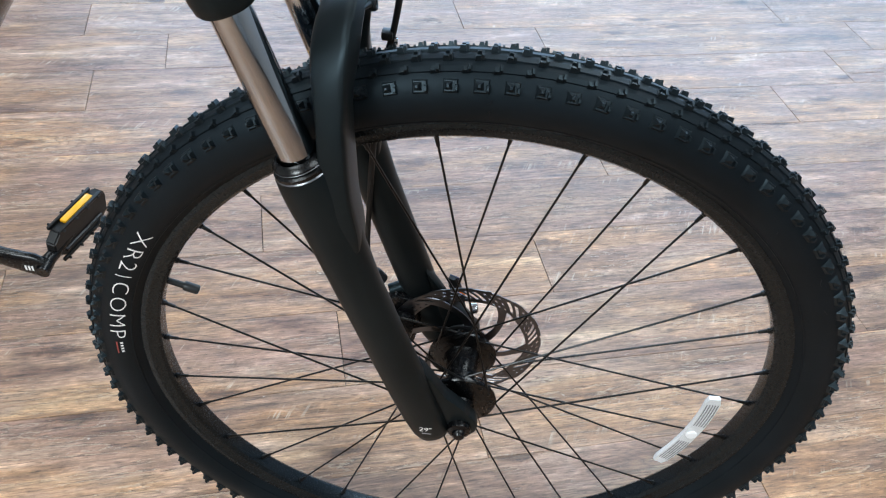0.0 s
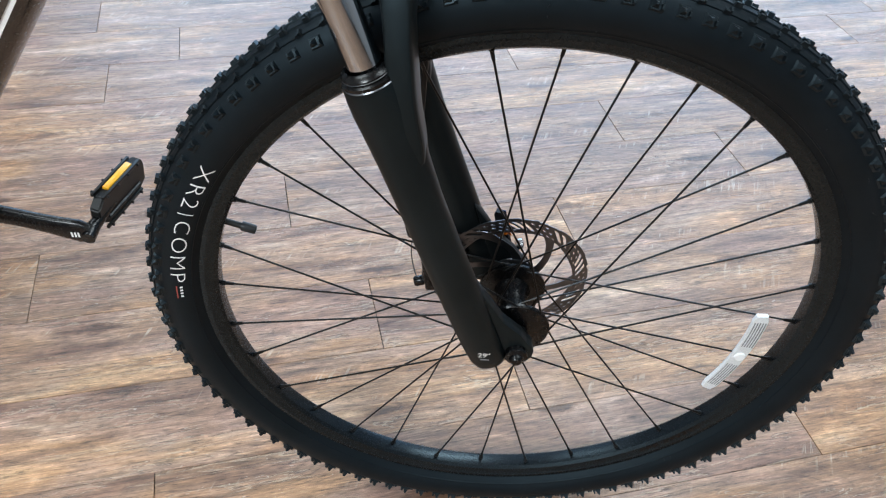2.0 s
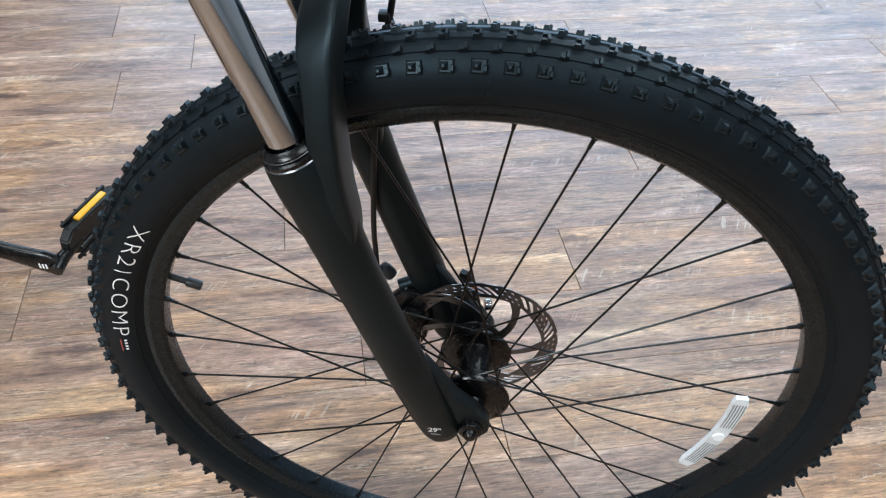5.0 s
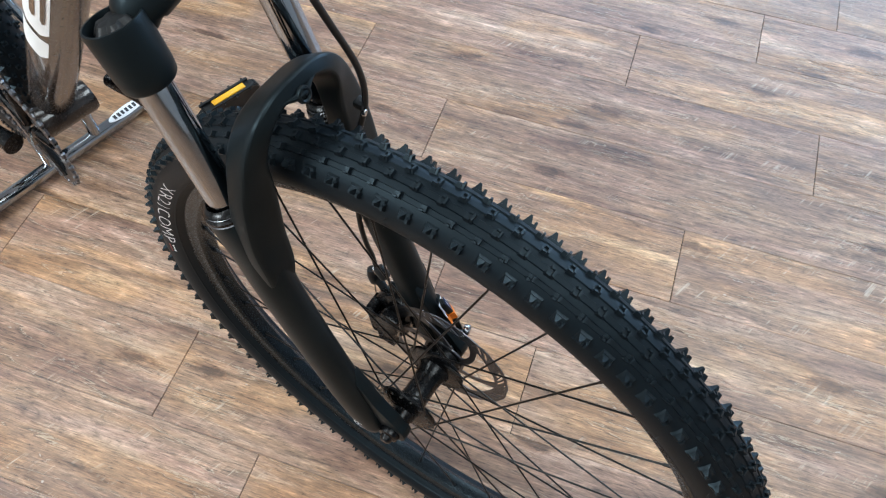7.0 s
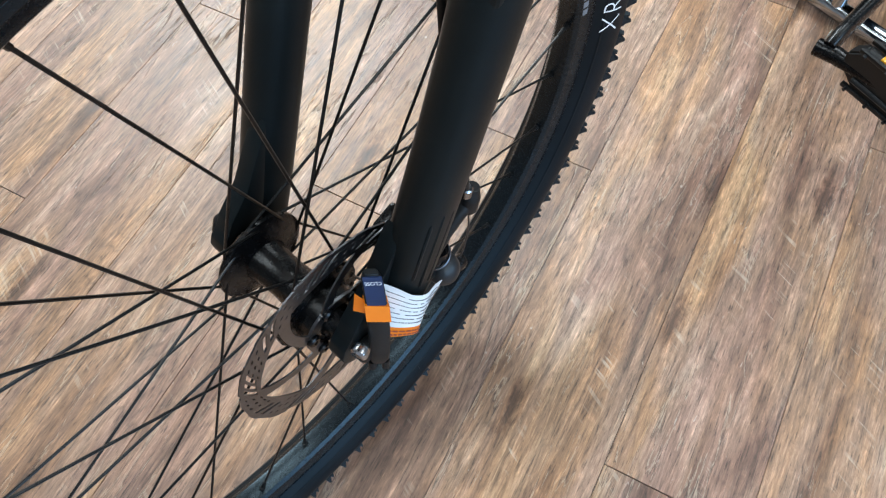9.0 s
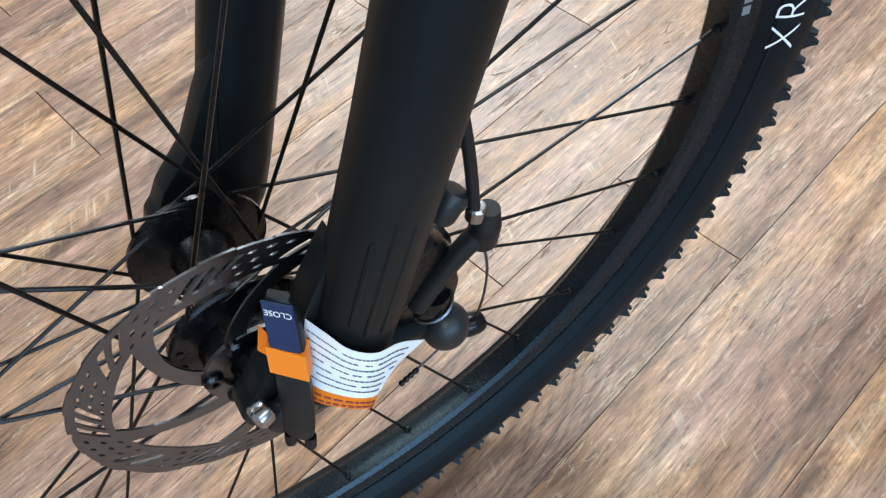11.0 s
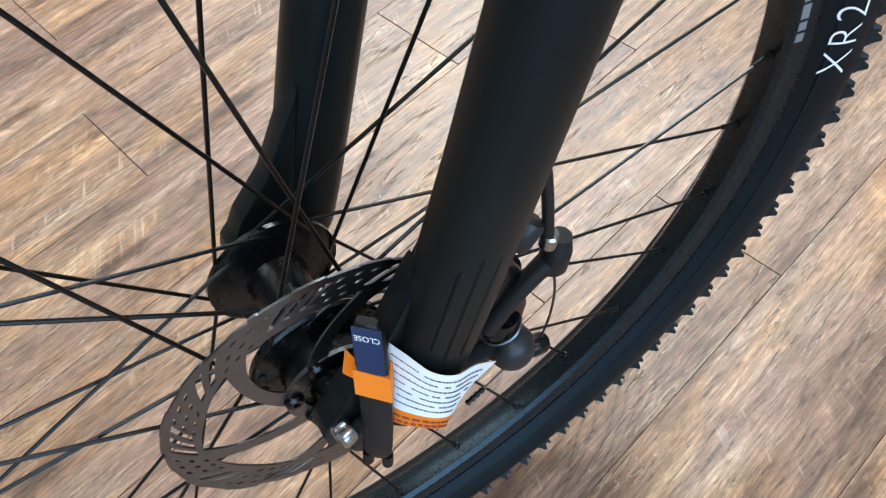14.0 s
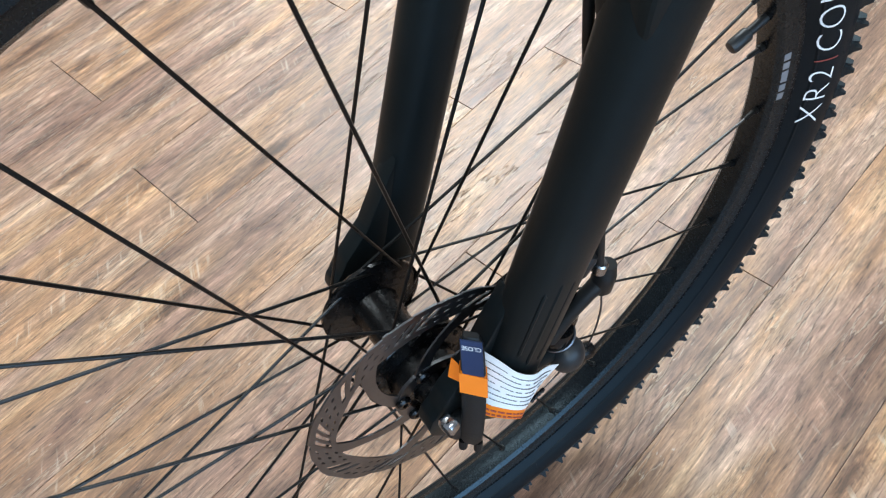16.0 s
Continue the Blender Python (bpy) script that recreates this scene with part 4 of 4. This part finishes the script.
# ---- frame, crank and pedal; the handlebar is turned a little, so the frame stands at an angle to the front wheel
FM = Matrix.Translation((-0.215, 0, 0)) @ Matrix.Rotation(radians(-10.3), 4, "Z")


def framed(ob):
    ob.matrix_basis = FM
    return ob


DT0, DT1 = Vector((-0.050, 0, 0.894)), Vector((-0.473, 0, 0.330))
d = (DT1 - DT0).normalized()
nrm = Vector((-d.z, 0, d.x))
rings = []
for i in range(13):
    t = i / 12
    c0 = DT0.lerp(DT1, t)
    ring = []
    for k in range(28):
        a = 2 * math.pi * k / 28
        c, q = math.cos(a), math.sin(a)
        c, q = math.copysign(abs(c) ** 0.8, c), math.copysign(abs(q) ** 0.8, q)
        ring.append(c0 + nrm * (0.030 * c) + Vector((0, 0.026 * q, 0)))
    rings.append(ring)
down_tube = framed(part("down_tube", loft(rings), M_BROWN, bicycle, "gloss black down tube with white graphics", angle=50))


def tube_patch(outline, material, name):
    """A printed shape on the tube's right side; s runs down the tube, h across it."""
    bm = bmesh.new()
    f = bm.faces.new([bm.verts.new((s_, h_, 0)) for s_, h_ in outline])
    bmesh.ops.triangulate(bm, faces=[f])
    bmesh.ops.subdivide_edges(bm, edges=bm.edges, cuts=3, use_grid_fill=True)
    for v in bm.verts:
        s_, h_ = v.co.x, v.co.y
        yv = 0.026 * max(0, 1 - abs(h_ / 0.030) ** 2.5) ** 0.4
        v.co = DT0 + d * s_ + nrm * h_ + Vector((0, -yv - 0.0006, 0))
    return part(name, bm, material, down_tube, smooth=True)


for s0, s1 in ((0.16, 0.365), (0.378, 0.440)):
    tube_patch([(s0, -0.020), (s1 - 0.012, -0.020), (s1, -0.010), (s1, 0.010), (s1 - 0.014, 0.019), (s0, 0.019)], M_WHITE, "white_graphic")
for h0, h1 in ((0.010, 0.015), (-0.004, 0.003)):
    b_ = tube_patch([(0.16, h0), (0.318, h0), (0.326, (h0 + h1) / 2), (0.321, h1), (0.16, h1)], M_BROWN, "graphic_gap")
    b_.location.y -= 0.0006

BB = Vector((-0.463, 0, 0.306))
bm = lathe([(0.001, -0.045), (0.022, -0.045), (0.024, -0.040), (0.024, 0.040), (0.022, 0.045), (0.001, 0.045)], 32)
bmesh.ops.translate(bm, verts=bm.verts, vec=BB)
framed(part("bottom_bracket", bm, M_BROWN, bicycle))
end = Vector((-0.5040, 0.158, 0.2835))
start = FM @ (BB + Vector((0, 0.078, 0.004)))
rings = []
for i in range(13):
    t = i / 12
    c0 = start.lerp(end, t) + Vector((0, 0.008 * math.sin(math.pi * t) * (1 - t), 0))
    dd = (end - start).normalized()
    up = Vector((0, 1, 0)).cross(dd).normalized()
    hw = 0.0165 - 0.0050 * math.sin(math.pi * min(1, t * 1.05)) + 0.0012 * t
    hw *= 0.75 if i in (0, 12) else 1
    th = 0.0085 - 0.0018 * t
    rings.append([c0 + up * (hw * math.cos(2 * math.pi * k / 16)) + Vector((0, th * math.copysign(abs(math.sin(2 * math.pi * k / 16)) ** 0.7, math.sin(2 * math.pi * k / 16)), 0)) for k in range(16)])
crank = part("crank_arm", loft(rings), M_HUB, bicycle, "gloss black alloy crank arm", angle=50)
for q in range(3):
    part("crank_marking", box(0.0022, 0.0004, 0.0075, m=Matrix.Translation(start.lerp(end, 0.90) + Vector((-0.004 + 0.004 * q, -0.0078, 0.0)))), M_WHITE, crank, smooth=False)
# pedal: spindle, cage plates, platform body, pins and reflectors
PC = Vector((-0.4900, 0.226, 0.2935))
turn = Matrix.Rotation(radians(-14), 4, "Z") @ Matrix.Rotation(radians(97), 4, "Y")
PM = Matrix.Translation(PC) @ turn  # x from the reflector edge forward and down, y along the spindle
part("pedal_spindle", tube([end + Vector((0, -0.010, -0.001)), end + Vector((0, 0.010, 0.001)), end.lerp(PC, 0.45), PC], 0.006, 14, radii=[0.0085, 0.0085, 0.0068, 0.006]), M_HUB, crank)
outline = [(-0.022, -0.036), (-0.022, 0.044), (-0.014, 0.050), (0.014, 0.050), (0.024, 0.036), (0.024, -0.030), (0.008, -0.048), (-0.010, -0.048)]
bm = bmesh.new()
f = bm.faces.new([bm.verts.new((x, y * 1.06, -0.007)) for x, y in outline])
got = bmesh.ops.extrude_face_region(bm, geom=[f])
bmesh.ops.translate(bm, vec=(0, 0, 0.014), verts=[v for v in got["geom"] if isinstance(v, bmesh.types.BMVert)])
bmesh.ops.bevel(bm, geom=list(bm.edges), offset=0.002, segments=2, affect="EDGES")
bmesh.ops.transform(bm, matrix=PM, verts=bm.verts)
pedal = part("pedal", bm, M_PLASTIC, bicycle, "black plastic platform pedal with amber reflectors")
for sx in (-1, 1):
    for sz in (-1, 1):
        part("cage_plate", box(0.005, 0.082, 0.004, 0.001, m=PM @ Matrix.Translation((sx * 0.0240, 0, sz * 0.0074))), M_PLASTIC, pedal)
    part("pedal_reflector", box(0.004, 0.054, 0.0088, 0.0008, m=PM @ Matrix.Translation((sx * 0.0240, 0.004, 0))), M_AMBER, pedal, "amber pedal reflector")
for y_ in (-0.034, -0.010, 0.012, 0.034):
    for sx in (-1, 1):
        for sz in (-1, 1):
            part("pedal_pin", tube([PM @ Vector((sx * 0.0235, y_, sz * 0.0080)), PM @ Vector((sx * 0.0235, y_, sz * 0.0125))], 0.0018, 8), M_PLASTIC, pedal)
part("body_rib", tube([PM @ Vector((0.012, -0.034, 0.0075)), PM @ Vector((0.012, 0.038, 0.0075))], 0.0028, 8), M_GREYPLAS, pedal)

# chainring, chain and right chainstay
CR = BB + Vector((0, -0.048, 0))
n = 44
bm = bmesh.new()
pr = []
for i in range(n * 4):
    a = 2 * math.pi * i / (n * 4)
    r_ = 0.0895 + (0.0035 if i % 4 in (1, 2) else -0.001)
    pr.append((r_ * math.cos(a), r_ * math.sin(a)))
top = [[bm.verts.new((CR.x + x * k, CR.y + y_, CR.z + z * k)) for x, z in pr] for k, y_ in ((1, -0.0012), (1, 0.0012), (0.78, 0.0012), (0.78, -0.0012))]
for a_, b_ in zip(top, top[1:] + top[:1]):
    for i in range(len(pr)):
        j = (i + 1) % len(pr)
        bm.faces.new((a_[i], a_[j], b_[j], b_[i]))
ring = framed(part("chainring", bm, M_STEEL, bicycle, "toothed steel chainring", smooth=False))
for k in range(5):
    a = radians(72 * k + 20)
    part("chainring_arm", tube([CR + Vector((0.012 * math.cos(a), 0, 0.012 * math.sin(a))), CR + Vector((0.076 * math.cos(a), 0, 0.076 * math.sin(a)))], 0.006, 10), M_HUB, ring)
link = bmesh.new()
bmesh.ops.create_cube(link, size=1)
bmesh.ops.scale(link, vec=(0.0105, 0.0072, 0.0075), verts=link.verts)
bmesh.ops.bevel(link, geom=list(link.edges), offset=0.0022, segments=1, affect="EDGES")
lm = mesh_of(link, "chain_link", smooth=False)
lm.materials.append(M_STEEL)
chain = part("chain", tube([CR + Vector((0.0915 * math.cos(a), 0, 0.0915 * math.sin(a))) for a in np.linspace(radians(-95), radians(95), 40)], 0.0016, 6), M_HUB, bicycle, "oiled steel chain")
framed(chain)
spots = [(0.0920 * math.cos(a), 0.0920 * math.sin(a), a + math.pi / 2) for a in np.linspace(radians(-92), radians(92), 24)]
spots += [(-0.0127 * k, 0.0920 - 0.003 * k, 0) for k in range(1, 18)] + [(-0.0127 * k, -0.0920 + 0.003 * k, 0) for k in range(1, 18)]
for i, (x, z, a) in enumerate(spots):
    ob = new("chain_link", lm)
    ob.parent = chain
    ob.matrix_basis = Matrix.Translation(CR + Vector((x, 0, z))) @ Matrix.Rotation(-a, 4, "Y") @ Matrix.Diagonal((1, 1 if i % 2 else 0.7, 1, 1))
stay_pts = spline([BB + Vector((-0.02, -0.030, -0.005)), BB + Vector((-0.12, -0.045, -0.02)), BB + Vector((-0.26, -0.060, -0.015)), BB + Vector((-0.42, -0.068, 0.0))], 8)
framed(part("chain_stay", tube(stay_pts, 0.011, 16), M_BROWN, bicycle, "black chain stay"))
arm_pts = spline([BB + Vector((0.004, -0.080, -0.002)), BB + Vector((-0.03, -0.086, 0.0)), BB + Vector((-0.09, -0.094, 0.004)), BB + Vector((-0.172, -0.100, 0.014))], 8)
arm = framed(part("right_crank_arm", tube(arm_pts, 0.012, 16, radii=[0.0155 - 0.004 * math.sin(math.pi * i / (len(arm_pts) - 1)) for i in range(len(arm_pts))]), M_HUB, bicycle, "gloss black crank arm with a highlight painted on"))
# pale highlight of the gloss arm, painted as a white skin over it
part("crank_graphic", tube([p_ + Vector((0, -0.0010, -0.0004)) for p_ in arm_pts[6:19]], 0.012, 16, radii=[0.0155 - 0.004 * math.sin(math.pi * i / (len(arm_pts) - 1)) + 0.0003 for i in range(6, 19)]), M_WHITE, arm, "pale highlight on the crank, painted white")
# rear wheel, of which the front of the tyre shows past the frame
RC = Vector((-0.900, 0, ZC))
prof = [(0.3125, -0.0138)] + [casing(radians(i * 12.0)) for i in range(-10, 11)] + [(0.3125, 0.0138)]
bm = lathe(prof, 96, closed=True)
bmesh.ops.translate(bm, verts=bm.verts, vec=RC)
for v in bm.verts:
    v.co.z = max(v.co.z, 0.0035)
rear = framed(part("rear_tyre", bm, M_RUBBER, bicycle, "black knobbly rear tyre"))
bm = lathe([(r, -y) for r, y in half] + [(r, y) for r, y in reversed(half)], 96, closed=True)
bmesh.ops.translate(bm, verts=bm.verts, vec=RC)
framed(part("rear_rim", bm, M_RIM, bicycle, "black rear rim", angle=25))
rv, rf = [], []
for deg, kind, count, st in TREAD:
    psi = radians(deg)
    r, y = casing(psi)
    kme = KNOBS[kind]
    for i in range(count):
        a = 2 * math.pi * (i + st) / count
        rad = Vector((math.cos(a), 0, math.sin(a)))
        out = (rad * math.cos(psi) * TW + Vector((0, 1, 0)) * math.sin(psi) * TA).normalized()
        tan = Vector((-math.sin(a), 0, math.cos(a)))
        m = Matrix.Translation(rad * r + Vector((0, y, 0)) + RC) @ Matrix((tan, out.cross(tan), out)).transposed().to_4x4()
        n0 = len(rv)
        for v in kme.vertices:
            p_ = m @ v.co
            p_.z = max(p_.z, 0.0005)
            rv.append(p_)
        rf += [[n0 + k for k in f_.vertices] for f_ in kme.polygons]
me = bpy.data.meshes.new("rear_tread")
me.from_pydata(rv, [], rf)
tagged(part("rear_tread", me, M_KNOB, rear, "small rubber tread blocks"), kind="stuff")

# ---------------------------------------------------------------- paper tag on the quick release
tag = thing("warning_tag", "white and orange paper tag wrapped round the quick release", "tag")


def tag_at(s_, h_):
    """s along the tag from the lever to its free tip, h down from its upper edge."""
    top_ = spline([(0.0575, -0.0040, 0.0630), (0.0563, -0.0095, 0.0730), (0.0520, -0.0164, 0.0805), (0.0455, -0.0286, 0.0825), (0.0415, -0.0420, 0.0795), (0.0262, -0.0611, 0.0740)], 6)
    low_ = spline([(0.0180, -0.0070, 0.0670), (0.0180, -0.0120, 0.0750), (0.0165, -0.0210, 0.0815), (0.0122, -0.0300, 0.0830), (0.0075, -0.0380, 0.0805), (0.0182, -0.0440, 0.0775)], 6)
    f_ = s_ * (len(top_) - 1)
    i = min(int(f_), len(top_) - 2)
    a_, b_ = top_[i].lerp(top_[i + 1], f_ - i), low_[i].lerp(low_[i + 1], f_ - i)
    return a_.lerp(b_, h_)


def tag_sheet(s0, s1, h0, h1, lift, ns=24, nh=6):
    bm = bmesh.new()
    vs = []
    for q, off in ((0, lift), (1, lift - 0.0004)):
        vs.append([[bm.verts.new(fk(*(lambda p_: (p_.x, p_.y, p_.z + off))(tag_at(s0 + (s1 - s0) * i / ns, h0 + (h1 - h0) * j / nh)))) for j in range(nh + 1)] for i in range(ns + 1)])
    for g in vs:
        for i in range(ns):
            for j in range(nh):
                bm.faces.new((g[i][j], g[i + 1][j], g[i + 1][j + 1], g[i][j + 1]))
    rim_ = [(i, 0) for i in range(ns)] + [(ns, j) for j in range(nh)] + [(i, nh) for i in range(ns, 0, -1)] + [(0, j) for j in range(nh, 0, -1)]
    for (i, j), (i2, j2) in zip(rim_, rim_[1:] + rim_[:1]):
        bm.faces.new((vs[0][i][j], vs[0][i2][j2], vs[1][i2][j2], vs[1][i][j]))
    return bm


part("tag_paper", tag_sheet(0.0, 1.0, 0.0, 1.0, 0.0), M_PAPER, tag, "white paper with lines of small print")
part("tag_edge", tag_sheet(0.0, 0.80, 1.003, 1.27, 0.0), M_ORANGE, tag, "orange printed edge")
rnd = random.Random(7)
for q in range(7):
    h_ = 0.13 + q * 0.118
    s_ = 0.03
    while s_ < 0.90 - 0.03 * q:
        ln = rnd.uniform(0.012, 0.05)
        if rnd.random() < 0.93:
            part("print_bar", tag_sheet(s_, s_ + ln, h_, h_ + 0.017, 0.0006, 2, 1), M_GREY, tag, smooth=False)
        s_ += ln + 0.010
for q in range(2):
    s_ = 0.05
    while s_ < 0.74:
        ln = rnd.uniform(0.03, 0.07)
        part("print_bar", tag_sheet(s_, s_ + ln, 1.09 + q * 0.10, 1.125 + q * 0.10, 0.0006, 2, 1), M_RED, tag, smooth=False)
        s_ += ln + 0.02
# orange strap round the lever
rings = []
for i in range(5):
    u = 0.0325 + 0.0135 * i / 4
    rings.append([lever_at(u + 0.10 * sx, sx, so) for sx, so in ((-0.0074, -0.0044), (-0.0076, 0.0042), (0.0076, 0.0042), (0.0074, -0.0044))])
part("tag_strap", loft(rings), M_ORANGE, tag, "orange strap round the lever", smooth=False)
bm = bmesh.new()
pts = [lever_at(0.0455, 0.0072, -0.002), lever_at(0.048, 0.0115, -0.004), lever_at(0.034, 0.0140, -0.004), lever_at(0.0335, 0.0072, -0.002)]
vs = [bm.verts.new(p_) for p_ in pts] + [bm.verts.new(p_ + Vector((0, -0.0006, 0))) for p_ in pts]
bm.faces.new(vs[:4])
bm.faces.new(vs[4:])
for i in range(4):
    bm.faces.new((vs[i], vs[(i + 1) % 4], vs[(i + 1) % 4 + 4], vs[i + 4]))
part("strap_end", bm, M_ORANGE, tag, "loose orange strap end", smooth=False)

# ---------------------------------------------------------------- display stand behind
stand = thing("bicycle_stand", "chrome floor stand with black rubber end caps holding the rear wheel", "bicycle stand")
E0, E1 = Vector((-0.893, -0.072, 0.020)), Vector((-0.834, 0.350, 0.020))
dv = (E1 - E0).normalized()
part("cross_bar", tube([E0 + dv * 0.02, E1 - dv * 0.02], 0.0135, 24), M_CHROME, stand, "chrome cross bar")
for p_, dd in ((E0, dv), (E1, -dv)):
    pts = [p_, p_ + dd * 0.003, p_ + dd * 0.012, p_ + dd * 0.040, p_ + dd * 0.042]
    bm = tube(pts, 0.019, 32, radii=[0.013, 0.0180, 0.0190, 0.0180, 0.014])
    for i, v in enumerate(bm.verts):
        if (i % 32) % 4 == 0:
            ax = p_ + dd * (v.co - p_).dot(dd)
            v.co = ax + (v.co - ax) * 0.93
    part("rubber_foot", bm, M_GREYPLAS, stand, "ribbed black rubber end cap")
for y_ in (0.098, 0.192):
    base = E0 + dv * ((y_ - E0.y) / dv.y)
    part("upright", tube([base, base + Vector((-0.004, 0.0, 0.10)), base + Vector((-0.03, 0.0, 0.26)), base + Vector((-0.16, -0.0, 0.42))], 0.0105, 20), M_CHROME, stand, "chrome upright")
c0 = E0 + dv * ((0.262 - E0.y) / dv.y)
pm = Matrix.Translation(c0 + Vector((0.004, 0, 0.0137))) @ Matrix.Rotation(math.atan2(dv.y, dv.x), 4, "Z") @ Matrix.Rotation(radians(12), 4, "X")
bm = lathe([(0.0005, 0.0), (0.9, 0.0), (1.0, 0.0004), (1.0, 0.0010), (0.0005, 0.0012)], 32, axis="z")
bmesh.ops.transform(bm, matrix=pm @ Matrix.Diagonal((0.040, 0.0105, 1, 1)), verts=bm.verts)
plaque = part("badge", bm, M_WHITE, stand, "white oval badge with dark lettering")
for q in range(7):
    part("badge_bar", box(0.0052, 0.009, 0.0006, m=pm @ Matrix.Translation((-0.026 + 0.0086 * q, 0, 0.0014))), M_INK, plaque, smooth=False)

# ---------------------------------------------------------------- floor planks
PL, PW = 0.914, 0.1524
bm = box(PL - 0.0012, PW - 0.0006, 0.004, bevel=0.0004)
plank_mesh = mesh_of(bm, "plank", smooth=False)
plank_mesh.materials.append(M_WOOD)
ENDS = {-5: -0.062, -4: -0.431, -3: -0.590, -2: -0.245, -1: -0.425, 0: 0.10, 1: -0.09, 2: 0.29, 3: -0.205, 4: 0.50, 5: 0.119, 6: 0.36, 7: -0.403, 8: -0.593}
rnd = random.Random(11)
spin = radians(14.0)
spare_v, spare_f = [], []
for r in range(-27, 28):
    b0 = 0.105 + (r + 0.5) * PW
    end = ENDS.get(r, rnd.uniform(0, PL))
    for k in range(-6, 7):
        a0 = end + (k + 0.5) * PL
        x, y = a0 * math.cos(spin) - b0 * math.sin(spin), a0 * math.sin(spin) + b0 * math.cos(spin)
        if abs(x) > 4.4 or not -3.8 < y < 4.2:
            continue
        m = pose(x, y, -0.002 + rnd.uniform(-0.0002, 0.0002), 0, 0, 14.0)
        if -2.4 < x < 2.0 and -1.9 < y < 3.0:
            ob = new("plank", plank_mesh)
            ob.parent, ob.matrix_basis = floor, m
        else:
            n0 = len(spare_v)
            spare_v += [m @ v.co for v in plank_mesh.vertices]
            spare_f += [[n0 + i for i in f.vertices] for f in plank_mesh.polygons]
me = bpy.data.meshes.new("far_planks")
me.from_pydata(spare_v, [], spare_f)
tagged(part("far_planks", me, M_WOOD, floor), kind="stuff")
